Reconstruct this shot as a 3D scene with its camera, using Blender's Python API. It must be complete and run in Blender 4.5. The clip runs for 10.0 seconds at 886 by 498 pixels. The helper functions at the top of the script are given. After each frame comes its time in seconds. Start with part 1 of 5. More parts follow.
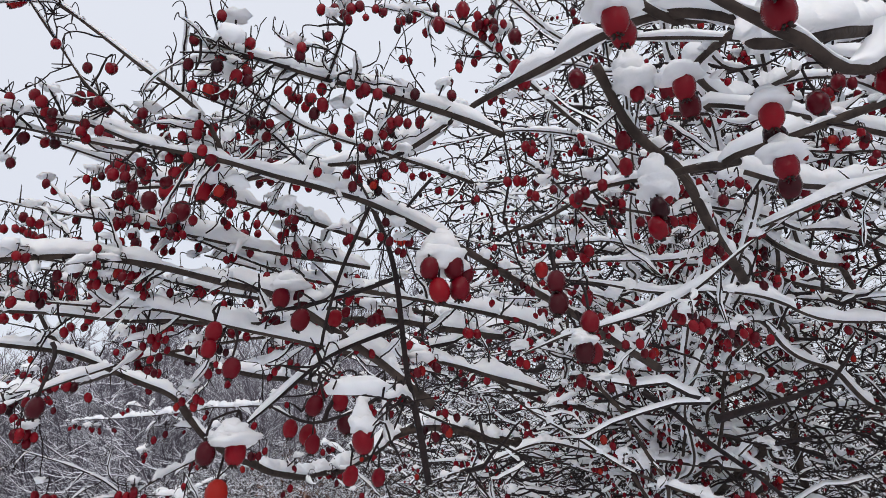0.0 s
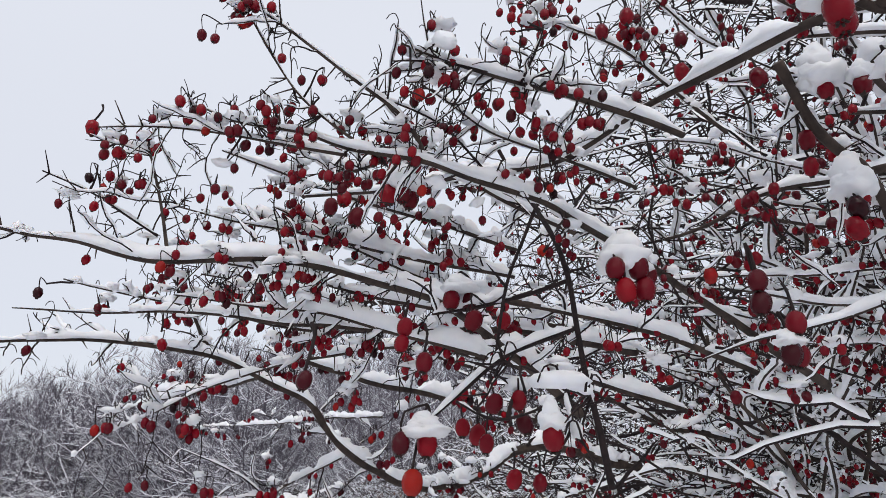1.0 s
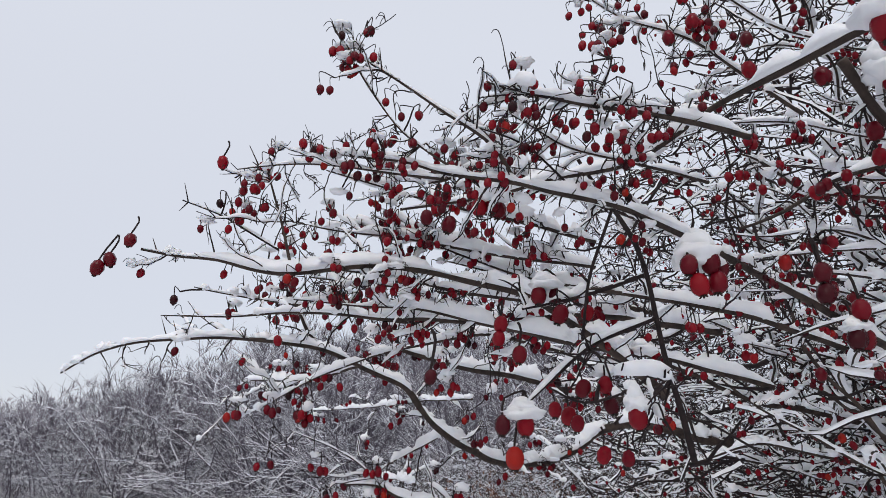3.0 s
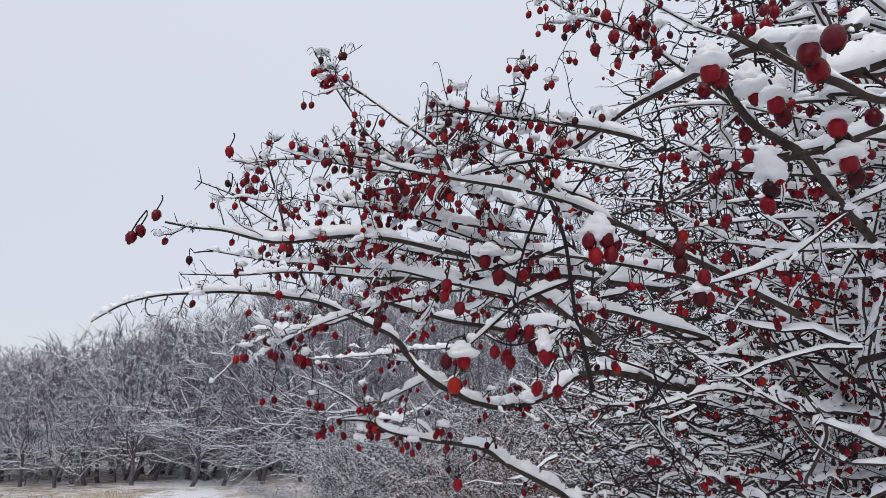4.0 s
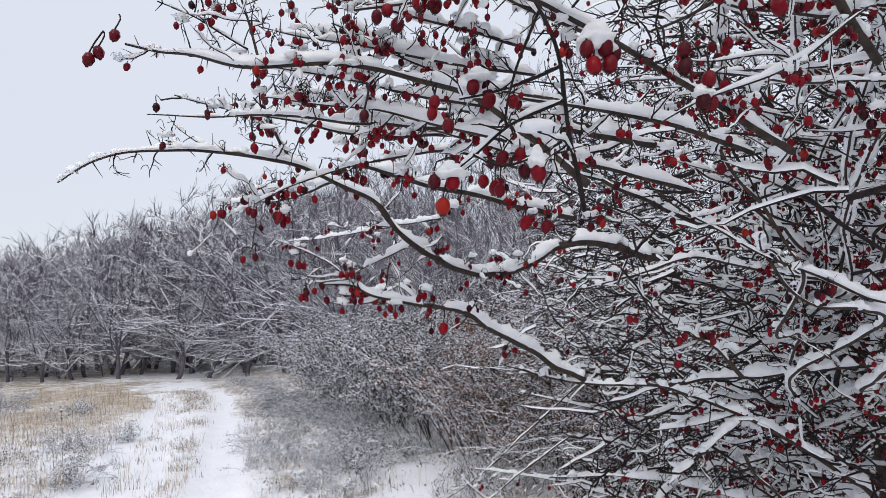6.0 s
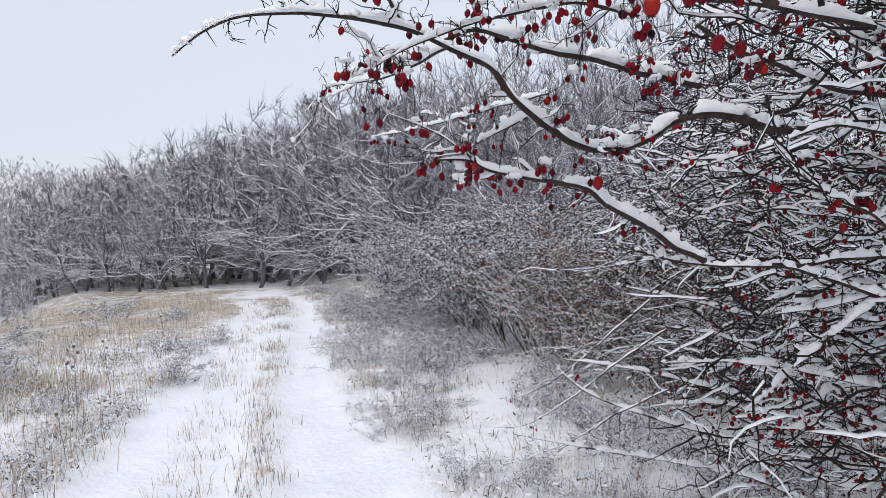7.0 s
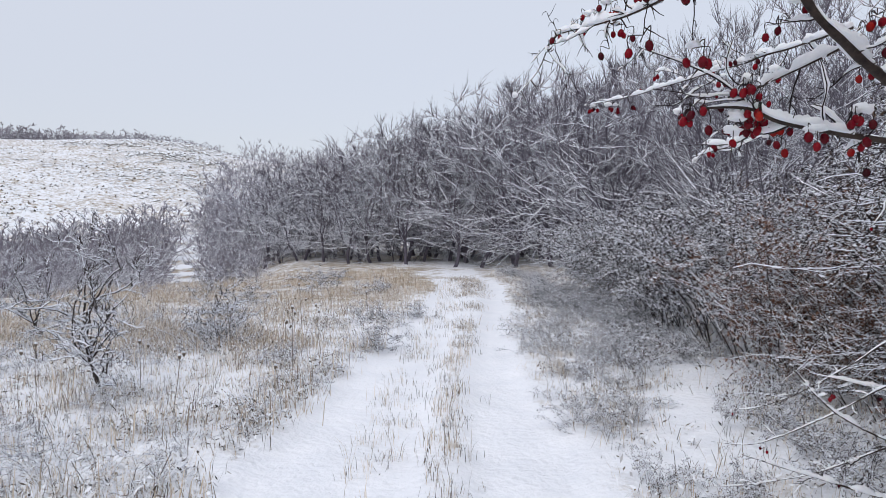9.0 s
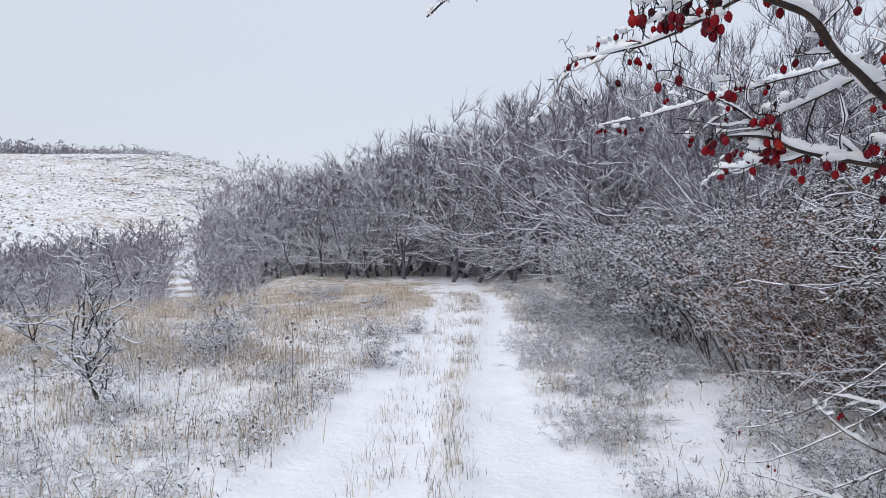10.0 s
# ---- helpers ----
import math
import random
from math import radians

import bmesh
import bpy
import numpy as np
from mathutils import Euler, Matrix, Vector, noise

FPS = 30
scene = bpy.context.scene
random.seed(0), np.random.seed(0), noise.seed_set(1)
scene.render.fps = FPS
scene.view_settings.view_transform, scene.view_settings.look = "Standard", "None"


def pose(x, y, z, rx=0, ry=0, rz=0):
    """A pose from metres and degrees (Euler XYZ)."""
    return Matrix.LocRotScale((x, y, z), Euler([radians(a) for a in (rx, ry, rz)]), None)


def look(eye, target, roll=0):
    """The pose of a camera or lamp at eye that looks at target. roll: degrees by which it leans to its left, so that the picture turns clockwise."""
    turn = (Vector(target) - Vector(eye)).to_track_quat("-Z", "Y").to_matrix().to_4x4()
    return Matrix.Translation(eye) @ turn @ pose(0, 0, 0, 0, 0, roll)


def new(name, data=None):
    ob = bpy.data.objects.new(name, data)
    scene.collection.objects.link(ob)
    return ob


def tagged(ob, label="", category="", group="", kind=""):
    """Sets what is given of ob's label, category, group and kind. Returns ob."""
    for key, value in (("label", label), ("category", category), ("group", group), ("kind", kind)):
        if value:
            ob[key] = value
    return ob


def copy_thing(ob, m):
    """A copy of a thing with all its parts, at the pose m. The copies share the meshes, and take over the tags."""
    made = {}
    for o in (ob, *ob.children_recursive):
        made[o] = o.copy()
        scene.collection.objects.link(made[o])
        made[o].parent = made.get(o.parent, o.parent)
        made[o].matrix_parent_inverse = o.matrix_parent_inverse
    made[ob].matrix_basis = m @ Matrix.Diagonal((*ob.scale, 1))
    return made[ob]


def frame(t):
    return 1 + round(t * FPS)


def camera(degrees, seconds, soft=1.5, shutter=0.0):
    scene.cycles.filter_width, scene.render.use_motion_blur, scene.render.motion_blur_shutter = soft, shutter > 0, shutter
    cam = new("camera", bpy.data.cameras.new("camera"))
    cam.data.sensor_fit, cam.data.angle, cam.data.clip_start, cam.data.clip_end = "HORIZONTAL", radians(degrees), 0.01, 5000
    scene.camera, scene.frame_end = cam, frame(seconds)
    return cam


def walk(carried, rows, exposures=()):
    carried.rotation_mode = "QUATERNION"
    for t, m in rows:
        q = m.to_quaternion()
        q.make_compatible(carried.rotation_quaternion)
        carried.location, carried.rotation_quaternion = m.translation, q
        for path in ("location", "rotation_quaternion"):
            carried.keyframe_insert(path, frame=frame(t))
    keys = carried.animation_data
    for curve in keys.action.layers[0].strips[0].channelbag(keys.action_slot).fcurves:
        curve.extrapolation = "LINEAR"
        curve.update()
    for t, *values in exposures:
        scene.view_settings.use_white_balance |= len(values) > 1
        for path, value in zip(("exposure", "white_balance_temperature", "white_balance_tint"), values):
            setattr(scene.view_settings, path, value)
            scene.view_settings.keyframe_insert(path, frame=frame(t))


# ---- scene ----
cam = camera(70.0, 10.0, 0.8)
PATH = [
    (0, (0.047, 0.017, 1.899), (1.201, 1.520, 2.541), -3.1),
    (0.5, (0.035, 0.030, 1.898), (1.083, 1.594, 2.573), -2.1),
    (1, (0.011, 0.038, 1.889), (0.906, 1.678, 2.602), 0.1),
    (1.5, (0.011, 0.040, 1.890), (0.867, 1.686, 2.635), 1.7),
    (2, (0.007, 0.046, 1.891), (0.829, 1.707, 2.643), 1.6),
    (2.2, (0.004, 0.046, 1.892), (0.803, 1.716, 2.650), 1.4),
    (3.3, (-0.018, -0.055, 1.879), (0.620, 1.735, 2.502), 0.4),
    (3.5, (-0.018, -0.092, 1.866), (0.608, 1.707, 2.475), 1.6),
    (4, (-0.020, -0.098, 1.871), (0.664, 1.708, 2.390), 0.1),
    (4.5, (-0.014, -0.091, 1.867), (0.698, 1.718, 2.338), 0.2),
    (5, (-0.014, -0.080, 1.865), (0.698, 1.745, 2.266), -0.0),
    (5.2, (-0.018, -0.083, 1.860), (0.723, 1.732, 2.257), -0.4),
    (6.3, (-0.016, -0.045, 1.809), (0.739, 1.804, 1.912), -0.6),
    (6.5, (-0.025, -0.023, 1.799), (0.676, 1.850, 1.847), -0.7),
    (7, (-0.073, -0.001, 1.778), (0.498, 1.914, 1.698), -1.8),
    (7.5, (-0.083, 0.058, 1.757), (0.332, 2.005, 1.573), -1.0),
    (8, (-0.079, 0.090, 1.739), (0.112, 2.071, 1.542), -0.1),
    (8.5, (-0.072, 0.123, 1.744), (-0.072, 2.117, 1.589), -0.6),
    (9, (-0.099, 0.156, 1.752), (-0.122, 2.152, 1.633), 0.5),
    (9.5, (-0.123, 0.146, 1.761), (-0.121, 2.144, 1.672), -0.5),
    (10, (-0.134, 0.138, 1.763), (-0.150, 2.137, 1.691), 0.6),
]
EXPOSURES = [(t, e, 6730 if t < 3 else 6640 if t < 7 else 6480, 12.5) for t, e in ((0.0, 0.04), (2.2, -0.02), (3.3, -0.08), (5.0, -0.06), (6.5, 0.06), (7.5, -0.04), (8.2, -0.27), (9.0, -0.08), (10.0, -0.06))]
walk(cam, [(t, look(eye, target, roll)) for t, eye, target, roll in PATH], EXPOSURES)

# ---- sky and light: an even, overcast winter day ----
world = bpy.data.worlds.new("winter_sky")
scene.world = world
world.use_nodes = True
wn, wl = world.node_tree.nodes, world.node_tree.links
wn.clear()
sky = wn.new("ShaderNodeTexSky")
sky.sky_type, sky.sun_disc = "NISHITA", False
sky.sun_elevation, sky.sun_rotation = radians(28), radians(200)
sky_bg = wn.new("ShaderNodeBackground")
sky_bg.inputs["Strength"].default_value = 0.02
wl.new(sky.outputs[0], sky_bg.inputs[0])
# the cloud cover: paler towards the horizon, a little brighter overhead
coords = wn.new("ShaderNodeTexCoord")
parts_xyz = wn.new("ShaderNodeSeparateXYZ")
wl.new(coords.outputs["Generated"], parts_xyz.inputs[0])
ramp = wn.new("ShaderNodeValToRGB")
ramp.color_ramp.elements[0].position, ramp.color_ramp.elements[0].color = 0.0, (0.63, 0.665, 0.735, 1)
ramp.color_ramp.elements[1].position, ramp.color_ramp.elements[1].color = 0.6, (0.728, 0.78, 0.862, 1)
wl.new(parts_xyz.outputs["Z"], ramp.inputs[0])
cloud_bg = wn.new("ShaderNodeBackground")
cloud_bg.inputs["Strength"].default_value = 0.95
wl.new(ramp.outputs[0], cloud_bg.inputs[0])
adding = wn.new("ShaderNodeAddShader")
world_out = wn.new("ShaderNodeOutputWorld")
wl.new(sky_bg.outputs[0], adding.inputs[0])
wl.new(cloud_bg.outputs[0], adding.inputs[1])
wl.new(adding.outputs[0], world_out.inputs[0])

sun = new("sun", bpy.data.lights.new("sun", "SUN"))
sun.data.energy, sun.data.angle, sun.data.color = 1.3, radians(35), (1.0, 0.96, 0.9)
sun.matrix_world = look((0, 0, 30), (8, 14, 10))


# ---- materials ----
def material(name, rough=0.7, spec=0.3):
    m = bpy.data.materials.new(name)
    m.use_nodes = True
    n, l = m.node_tree.nodes, m.node_tree.links
    bsdf = n["Principled BSDF"]
    bsdf.inputs["Roughness"].default_value = rough
    bsdf.inputs["Specular IOR Level"].default_value = spec
    return m, n, l, bsdf


def noise_ramp(n, l, scale, stops, detail=4.0, source="Object", rough=0.6):
    """A noise in metres, run through a colour ramp."""
    tc = n.new("ShaderNodeTexCoord")
    tex = n.new("ShaderNodeTexNoise")
    tex.inputs["Scale"].default_value, tex.inputs["Detail"].default_value = scale, detail
    tex.inputs["Roughness"].default_value = rough
    l.new(tc.outputs[source], tex.inputs["Vector"])
    r = n.new("ShaderNodeValToRGB")
    while len(r.color_ramp.elements) < len(stops):
        r.color_ramp.elements.new(0.5)
    for e, (p, c) in zip(r.color_ramp.elements, stops):
        e.position, e.color = p, (*c, 1)
    l.new(tex.outputs["Fac"], r.inputs[0])
    return tex, r


def bump(n, l, bsdf, height, strength, distance):
    b = n.new("ShaderNodeBump")
    b.inputs["Strength"].default_value, b.inputs["Distance"].default_value = strength, distance
    l.new(height, b.inputs["Height"])
    l.new(b.outputs[0], bsdf.inputs["Normal"])


def mixed(n, l, fac, a, b):
    mix = n.new("ShaderNodeMix")
    mix.data_type = "RGBA"
    for src, slot in ((fac, 0), (a, 6), (b, 7)):
        if isinstance(src, tuple):
            mix.inputs[slot].default_value = (*src, 1)
        else:
            l.new(src, mix.inputs[slot])
    return mix.outputs[2]


def snow_material():
    m, n, l, s = material("snow", 0.75, 0.2)
    tex, r = noise_ramp(n, l, 60, [(0.3, (0.80, 0.82, 0.86)), (0.7, (0.90, 0.91, 0.93))])
    l.new(r.outputs[0], s.inputs["Base Color"])
    fine = n.new("ShaderNodeTexNoise")
    fine.inputs["Scale"].default_value, fine.inputs["Detail"].default_value = 420, 6
    bump(n, l, s, fine.outputs["Fac"], 0.5, 0.002)
    s.inputs["Subsurface Weight"].default_value = 0.15
    s.inputs["Subsurface Radius"].default_value = (0.006, 0.008, 0.01)
    return m


def bark_material(name, dark, pale, scale=90):
    m, n, l, s = material(name, 0.8, 0.25)
    tex, r = noise_ramp(n, l, scale, [(0.3, dark), (0.72, pale)], 6)
    l.new(r.outputs[0], s.inputs["Base Color"])
    bump(n, l, s, tex.outputs["Fac"], 0.6, 0.002)
    return m


def berry_material(name, single):
    m, n, l, s = material(name, 0.2, 0.16)
    info = n.new("ShaderNodeObjectInfo" if single else "ShaderNodeNewGeometry")
    r = n.new("ShaderNodeValToRGB")
    stops = [(0.0, (0.012, 0.002, 0.004)), (0.12, (0.07, 0.002, 0.007)), (0.45, (0.15, 0.002, 0.009)), (0.95, (0.23, 0.003, 0.010)), (1.0, (0.32, 0.016, 0.008))]
    while len(r.color_ramp.elements) < len(stops):
        r.color_ramp.elements.new(0.5)
    for e, (p, c) in zip(r.color_ramp.elements, stops):
        e.position, e.color = p, (*c, 1)
    l.new(info.outputs["Random" if single else "Random Per Island"], r.inputs[0])
    tex, spots = noise_ramp(n, l, 260, [(0.35, (0.5, 0.42, 0.42)), (0.62, (1, 1, 1))], 5)
    mul = n.new("ShaderNodeMix")
    mul.data_type, mul.blend_type = "RGBA", "MULTIPLY"
    mul.inputs[0].default_value = 0.6
    l.new(r.outputs[0], mul.inputs[6])
    l.new(spots.outputs[0], mul.inputs[7])
    l.new(mul.outputs[2], s.inputs["Base Color"])
    bump(n, l, s, tex.outputs["Fac"], 0.25, 0.001)
    return m


def plain_material(name, colour, rough=0.7):
    m, n, l, s = material(name, rough)
    tex, r = noise_ramp(n, l, 30, [(0.3, tuple(c * 0.7 for c in colour)), (0.7, tuple(min(1, c * 1.25) for c in colour))])
    l.new(r.outputs[0], s.inputs["Base Color"])
    return m


def island_material(name, stops, low, high, rough=0.8):
    """For blades and leaves: a colour of its own for each, snow where they look up."""
    m, n, l, s = material(name, rough, 0.15)
    geo = n.new("ShaderNodeNewGeometry")
    r = n.new("ShaderNodeValToRGB")
    while len(r.color_ramp.elements) < len(stops):
        r.color_ramp.elements.new(0.5)
    for e, (p, c) in zip(r.color_ramp.elements, stops):
        e.position, e.color = p, (*c, 1)
    l.new(geo.outputs["Random Per Island"], r.inputs[0])
    xyz = n.new("ShaderNodeSeparateXYZ")
    l.new(geo.outputs["Normal"], xyz.inputs[0])
    step = n.new("ShaderNodeMapRange")
    step.inputs["From Min"].default_value, step.inputs["From Max"].default_value = low, high
    l.new(xyz.outputs["Z"], step.inputs["Value"])
    l.new(mixed(n, l, step.outputs[0], r.outputs[0], (0.83, 0.85, 0.89)), s.inputs["Base Color"])
    return m


SNOW = snow_material()
BARK = bark_material("hawthorn_bark", (0.014, 0.010, 0.009), (0.066, 0.047, 0.038))
TWIG = bark_material("twig_bark", (0.006, 0.004, 0.005), (0.026, 0.016, 0.016), 160)
BERRY = berry_material("haw_skin", True)
BERRY_FAR = berry_material("haw_skin_deep", False)
CALYX = plain_material("calyx", (0.02, 0.012, 0.01))
LEAF = island_material("snowy_dead_leaf", [(0.0, (0.012, 0.011, 0.014)), (0.6, (0.04, 0.034, 0.04)), (1.0, (0.11, 0.075, 0.07))], 0.62, 0.74)
# near-black dead leaves, added so the inside of the thorn bushes looks shaded
SHADING_LEAF = island_material("shading_dead_leaf", [(0.0, (0.010, 0.008, 0.009)), (0.6, (0.03, 0.022, 0.021)), (1.0, (0.10, 0.065, 0.045))], 0.86, 0.96)
GRASS = island_material("dry_grass", [(0.0, (0.24, 0.185, 0.14)), (0.5, (0.58, 0.49, 0.39)), (1.0, (0.76, 0.68, 0.58))], 0.6, 0.9)
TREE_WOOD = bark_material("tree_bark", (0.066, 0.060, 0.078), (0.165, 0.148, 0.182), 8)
# distance haze is put into this paler bark colour
HAZED_WOOD = bark_material("hazed_tree_bark", (0.165, 0.152, 0.182), (0.275, 0.252, 0.295), 3)
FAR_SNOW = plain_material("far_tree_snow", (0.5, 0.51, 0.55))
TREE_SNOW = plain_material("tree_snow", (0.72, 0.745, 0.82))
SHRUB_WOOD = bark_material("shrub_bark", (0.012, 0.010, 0.010), (0.062, 0.049, 0.047), 40)
RED_LEAF = island_material("red_brown_dead_leaf", [(0.0, (0.06, 0.03, 0.022)), (0.6, (0.14, 0.065, 0.042)), (1.0, (0.24, 0.12, 0.07))], 0.6, 0.9)
WEED = island_material("dry_weed", [(0.0, (0.022, 0.018, 0.016)), (0.5, (0.12, 0.098, 0.08)), (1.0, (0.36, 0.30, 0.23))], 0.55, 0.75)


# ---- mesh helpers ----
class Geo:
    """Collects faces for one mesh; every face carries a material slot."""

    def __init__(self):
        self.v, self.f, self.m = [], [], []

    def tube(self, pts, radii, sides=6, slot=0, cap=True):
        base, n = len(self.v), len(pts)
        side = None
        for i, p in enumerate(pts):
            d = (pts[min(i + 1, n - 1)] - pts[max(i - 1, 0)]).normalized()
            if side is None:
                side = d.orthogonal().normalized()
            side = (side - d * side.dot(d)).normalized()
            up = d.cross(side)
            for k in range(sides):
                a = 2 * math.pi * k / sides
                self.v.append(p + (side * math.cos(a) + up * math.sin(a)) * radii[i])
        for i in range(n - 1):
            for k in range(sides):
                a, b = base + i * sides + k, base + i * sides + (k + 1) % sides
                self.f.append((a, b, b + sides, a + sides))
                self.m.append(slot)
        if cap:
            self.f.append(tuple(base + (n - 1) * sides + k for k in range(sides)))
            self.f.append(tuple(base + k for k in reversed(range(sides))))
            self.m += [slot, slot]

    def ridge(self, pts, radii, depth, seed, slot=0, prof=7, gap=-0.25):
        """Snow lying along a branch: a lumpy rounded ridge, thin on steep parts, broken by gaps."""
        base, n = len(self.v), len(pts)
        run = 0.0
        for i, p in enumerate(pts):
            d = (pts[min(i + 1, n - 1)] - pts[max(i - 1, 0)]).normalized()
            if i:
                run += (p - pts[i - 1]).length
            s = d.cross(Vector((0, 0, 1)))
            s = s.normalized() if s.length > 0.05 else d.orthogonal().normalized()
            u = s.cross(d)
            level = max(0.0, 1 - (abs(d.z) / 0.88) ** 3)
            lump = noise.noise(Vector((run * 22, seed * 7.3, 0))) + 0.5 * noise.noise(Vector((run * 70, seed * 3.1, 5)))
            cover = min(1.0, max(0.0, (lump - gap) * 3.2)) * level
            cover *= min(1.0, 6 * i / n + 0.1, 6 * (n - 1 - i) / n + 0.02)
            h = (depth * (0.25 + 0.75 * radii[i] / radii[0]) * (0.8 + 0.95 * lump) + radii[i] * 0.5) * cover
            w = (radii[i] * 1.0 + depth * 0.34 * (1 + 0.4 * lump)) * (0.25 + 0.75 * cover) if cover > 0.02 else radii[i] * 0.4
            lean = noise.noise(Vector((run * 30, seed, 11))) * 0.35
            for k in range(prof):
                a = math.pi * k / (prof - 1)
                rough = 1 + 0.4 * noise.noise(p * 170 + Vector((k * 1.7, seed, 0)))
                self.v.append(p + s * (math.cos(a) * w * rough + lean * h * math.sin(a)) + u * (math.sin(a) ** 0.8 * h * rough + radii[i] * (0.35 if cover > 0.02 else 0.1)))
        for i in range(n - 1):
            for k in range(prof):
                a, b = base + i * prof + k, base + i * prof + (k + 1) % prof
                self.f.append((a, b, b + prof, a + prof))
                self.m.append(slot)

    def laden(self, pts, radii, snow, dark=0, white=1):
        """A twig that comes to a point, with snow lying along its upper side where it is not steep."""
        base, n = len(self.v), len(pts)
        level = 0.0
        for i, p in enumerate(pts[:-1]):
            d = (pts[i + 1] - pts[max(i - 1, 0)]).normalized()
            s = d.cross(Vector((0, 0, 1)))
            s = s.normalized() if s.length > 0.05 else d.orthogonal().normalized()
            u = s.cross(d)
            level = max(0.0, 1 - (abs(d.z) / 0.92) ** 4)
            r = radii[i]
            self.v += [p + s * r, p - u * r, p - s * r, p + u * (r + snow * level)]
            a, b = base + i * 4, base + i * 4 + 4
            top = white if level > 0.25 and snow > 0.14 * r else dark
            for k, slot in ((0, dark), (1, dark), (2, top), (3, top)):
                j = (k + 1) % 4
                self.f.append((a + k, a + j, b + j, b + k) if i < n - 2 else (a + k, a + j, b))
                self.m.append(slot)
        self.v.append(pts[-1])

    def blob(self, c, rx, ry, rz, seed, slot=0, seg=10, rings=7, rough=0.2):
        base = len(self.v)
        for j in range(rings + 1):
            th = math.pi * j / rings
            for k in range(seg):
                a = 2 * math.pi * k / seg
                q = Vector((math.sin(th) * math.cos(a), math.sin(th) * math.sin(a), math.cos(th)))
                f = 1 + rough * noise.noise(q * 1.6 + Vector((seed, seed * 2.1, 0))) + rough * 0.5 * noise.noise(q * 4 + Vector((seed, 0, 3)))
                self.v.append(Vector((c[0] + q.x * rx * f, c[1] + q.y * ry * f, c[2] + q.z * rz * f)))
        for j in range(rings):
            for k in range(seg):
                a, b = base + j * seg + k, base + j * seg + (k + 1) % seg
                self.f.append((a, a + seg, b + seg, b))
                self.m.append(slot)

    def add(self, other, m, slot=None):
        base = len(self.v)
        self.v += [m @ p for p in other.v]
        self.f += [tuple(base + i for i in f) for f in other.f]
        self.m += other.m if slot is None else [slot] * len(other.m)

    def data(self, name, mats, smooth=True):
        me = bpy.data.meshes.new(name)
        me.from_pydata([tuple(p) for p in self.v], [], self.f)
        for mat in mats:
            me.materials.append(mat)
        me.polygons.foreach_set("material_index", self.m)
        me.polygons.foreach_set("use_smooth", [smooth] * len(self.f))
        me.update()
        return me


def part(name, geo, mats, parent, label="", smooth=True):
    ob = new(name, geo.data(name, mats, smooth))
    ob.parent = parent
    return tagged(ob, label=label)


def curve(pts, step):
    """A smooth line through the given points."""
    pts = [Vector(p) for p in pts]
    out = []
    for i in range(len(pts) - 1):
        p0, p1, p2, p3 = pts[max(i - 1, 0)], pts[i], pts[i + 1], pts[min(i + 2, len(pts) - 1)]
        k = max(2, int((p2 - p1).length / step))
        for j in range(k):
            t = j / k
            out.append(0.5 * (2 * p1 + (p2 - p0) * t + (2 * p0 - 5 * p1 + 4 * p2 - p3) * t * t + (3 * p1 - p0 - 3 * p2 + p3) * t ** 3))
    out.append(pts[-1])
    return out


# ---- the ground: lane, verges, valley and hill in one sheet ----
def smooth(a, b, x):
    t = min(1.0, max(0.0, (x - a) / (b - a)))
    return t * t * (3 - 2 * t)


def along(rows, v):
    """The value at v of a smooth line through rows of (v, value)."""
    if v <= rows[0][0]:
        return rows[0][1]
    for (a, p), (b, q) in zip(rows, rows[1:]):
        if v <= b:
            return p + (q - p) * smooth(a, b, v)
    return rows[-1][1]


STRIP = ((-10, -0.2), (4.4, -0.13), (7.3, -0.08), (10.8, 0.15), (15.1, 0.42), (20.3, 0.62), (24.0, 0.35), (30, -1.2))
LEFT = ((-10, 1.6), (4.4, 1.56), (6.2, 1.4), (9.2, 1.26), (13.5, 1.25), (17, 1.15), (20, 1.1), (24, 1.2))
RIGHT = ((-10, 1.15), (4.4, 1.08), (7.1, 0.85), (9.0, 0.74), (12.0, 0.72), (15.7, 0.78), (20.4, 0.95), (24, 1.0))
MIDDLE = ((-10, 0.17), (7.3, 0.16), (10.8, 0.2), (15.1, 0.27), (20.3, 0.42), (24, 0.5))


def strip_x(y):
    """The grassy middle of the lane."""
    return along(STRIP, y)


def lane(x, y):
    """1 inside a wheel track, 0 outside, for the lane up to where it bends away."""
    s, h = x - strip_x(y), along(MIDDLE, y)
    ragged = 0.1 * noise.noise(Vector((x * 1.5, y * 1.5, 30))) + 0.05 * noise.noise(Vector((x * 5, y * 5, 31)))
    lo, hi = -along(LEFT, y) + ragged, along(RIGHT, y) + ragged
    left = smooth(lo - 0.1, lo + 0.12, s) * (1 - smooth(-h - 0.12, -h + 0.04, s + ragged))
    right = smooth(h - 0.04, h + 0.12, s + ragged) * (1 - smooth(hi - 0.1, hi + 0.12, s))
    return max(left, right) * (1 - smooth(21.5, 24.5, y))


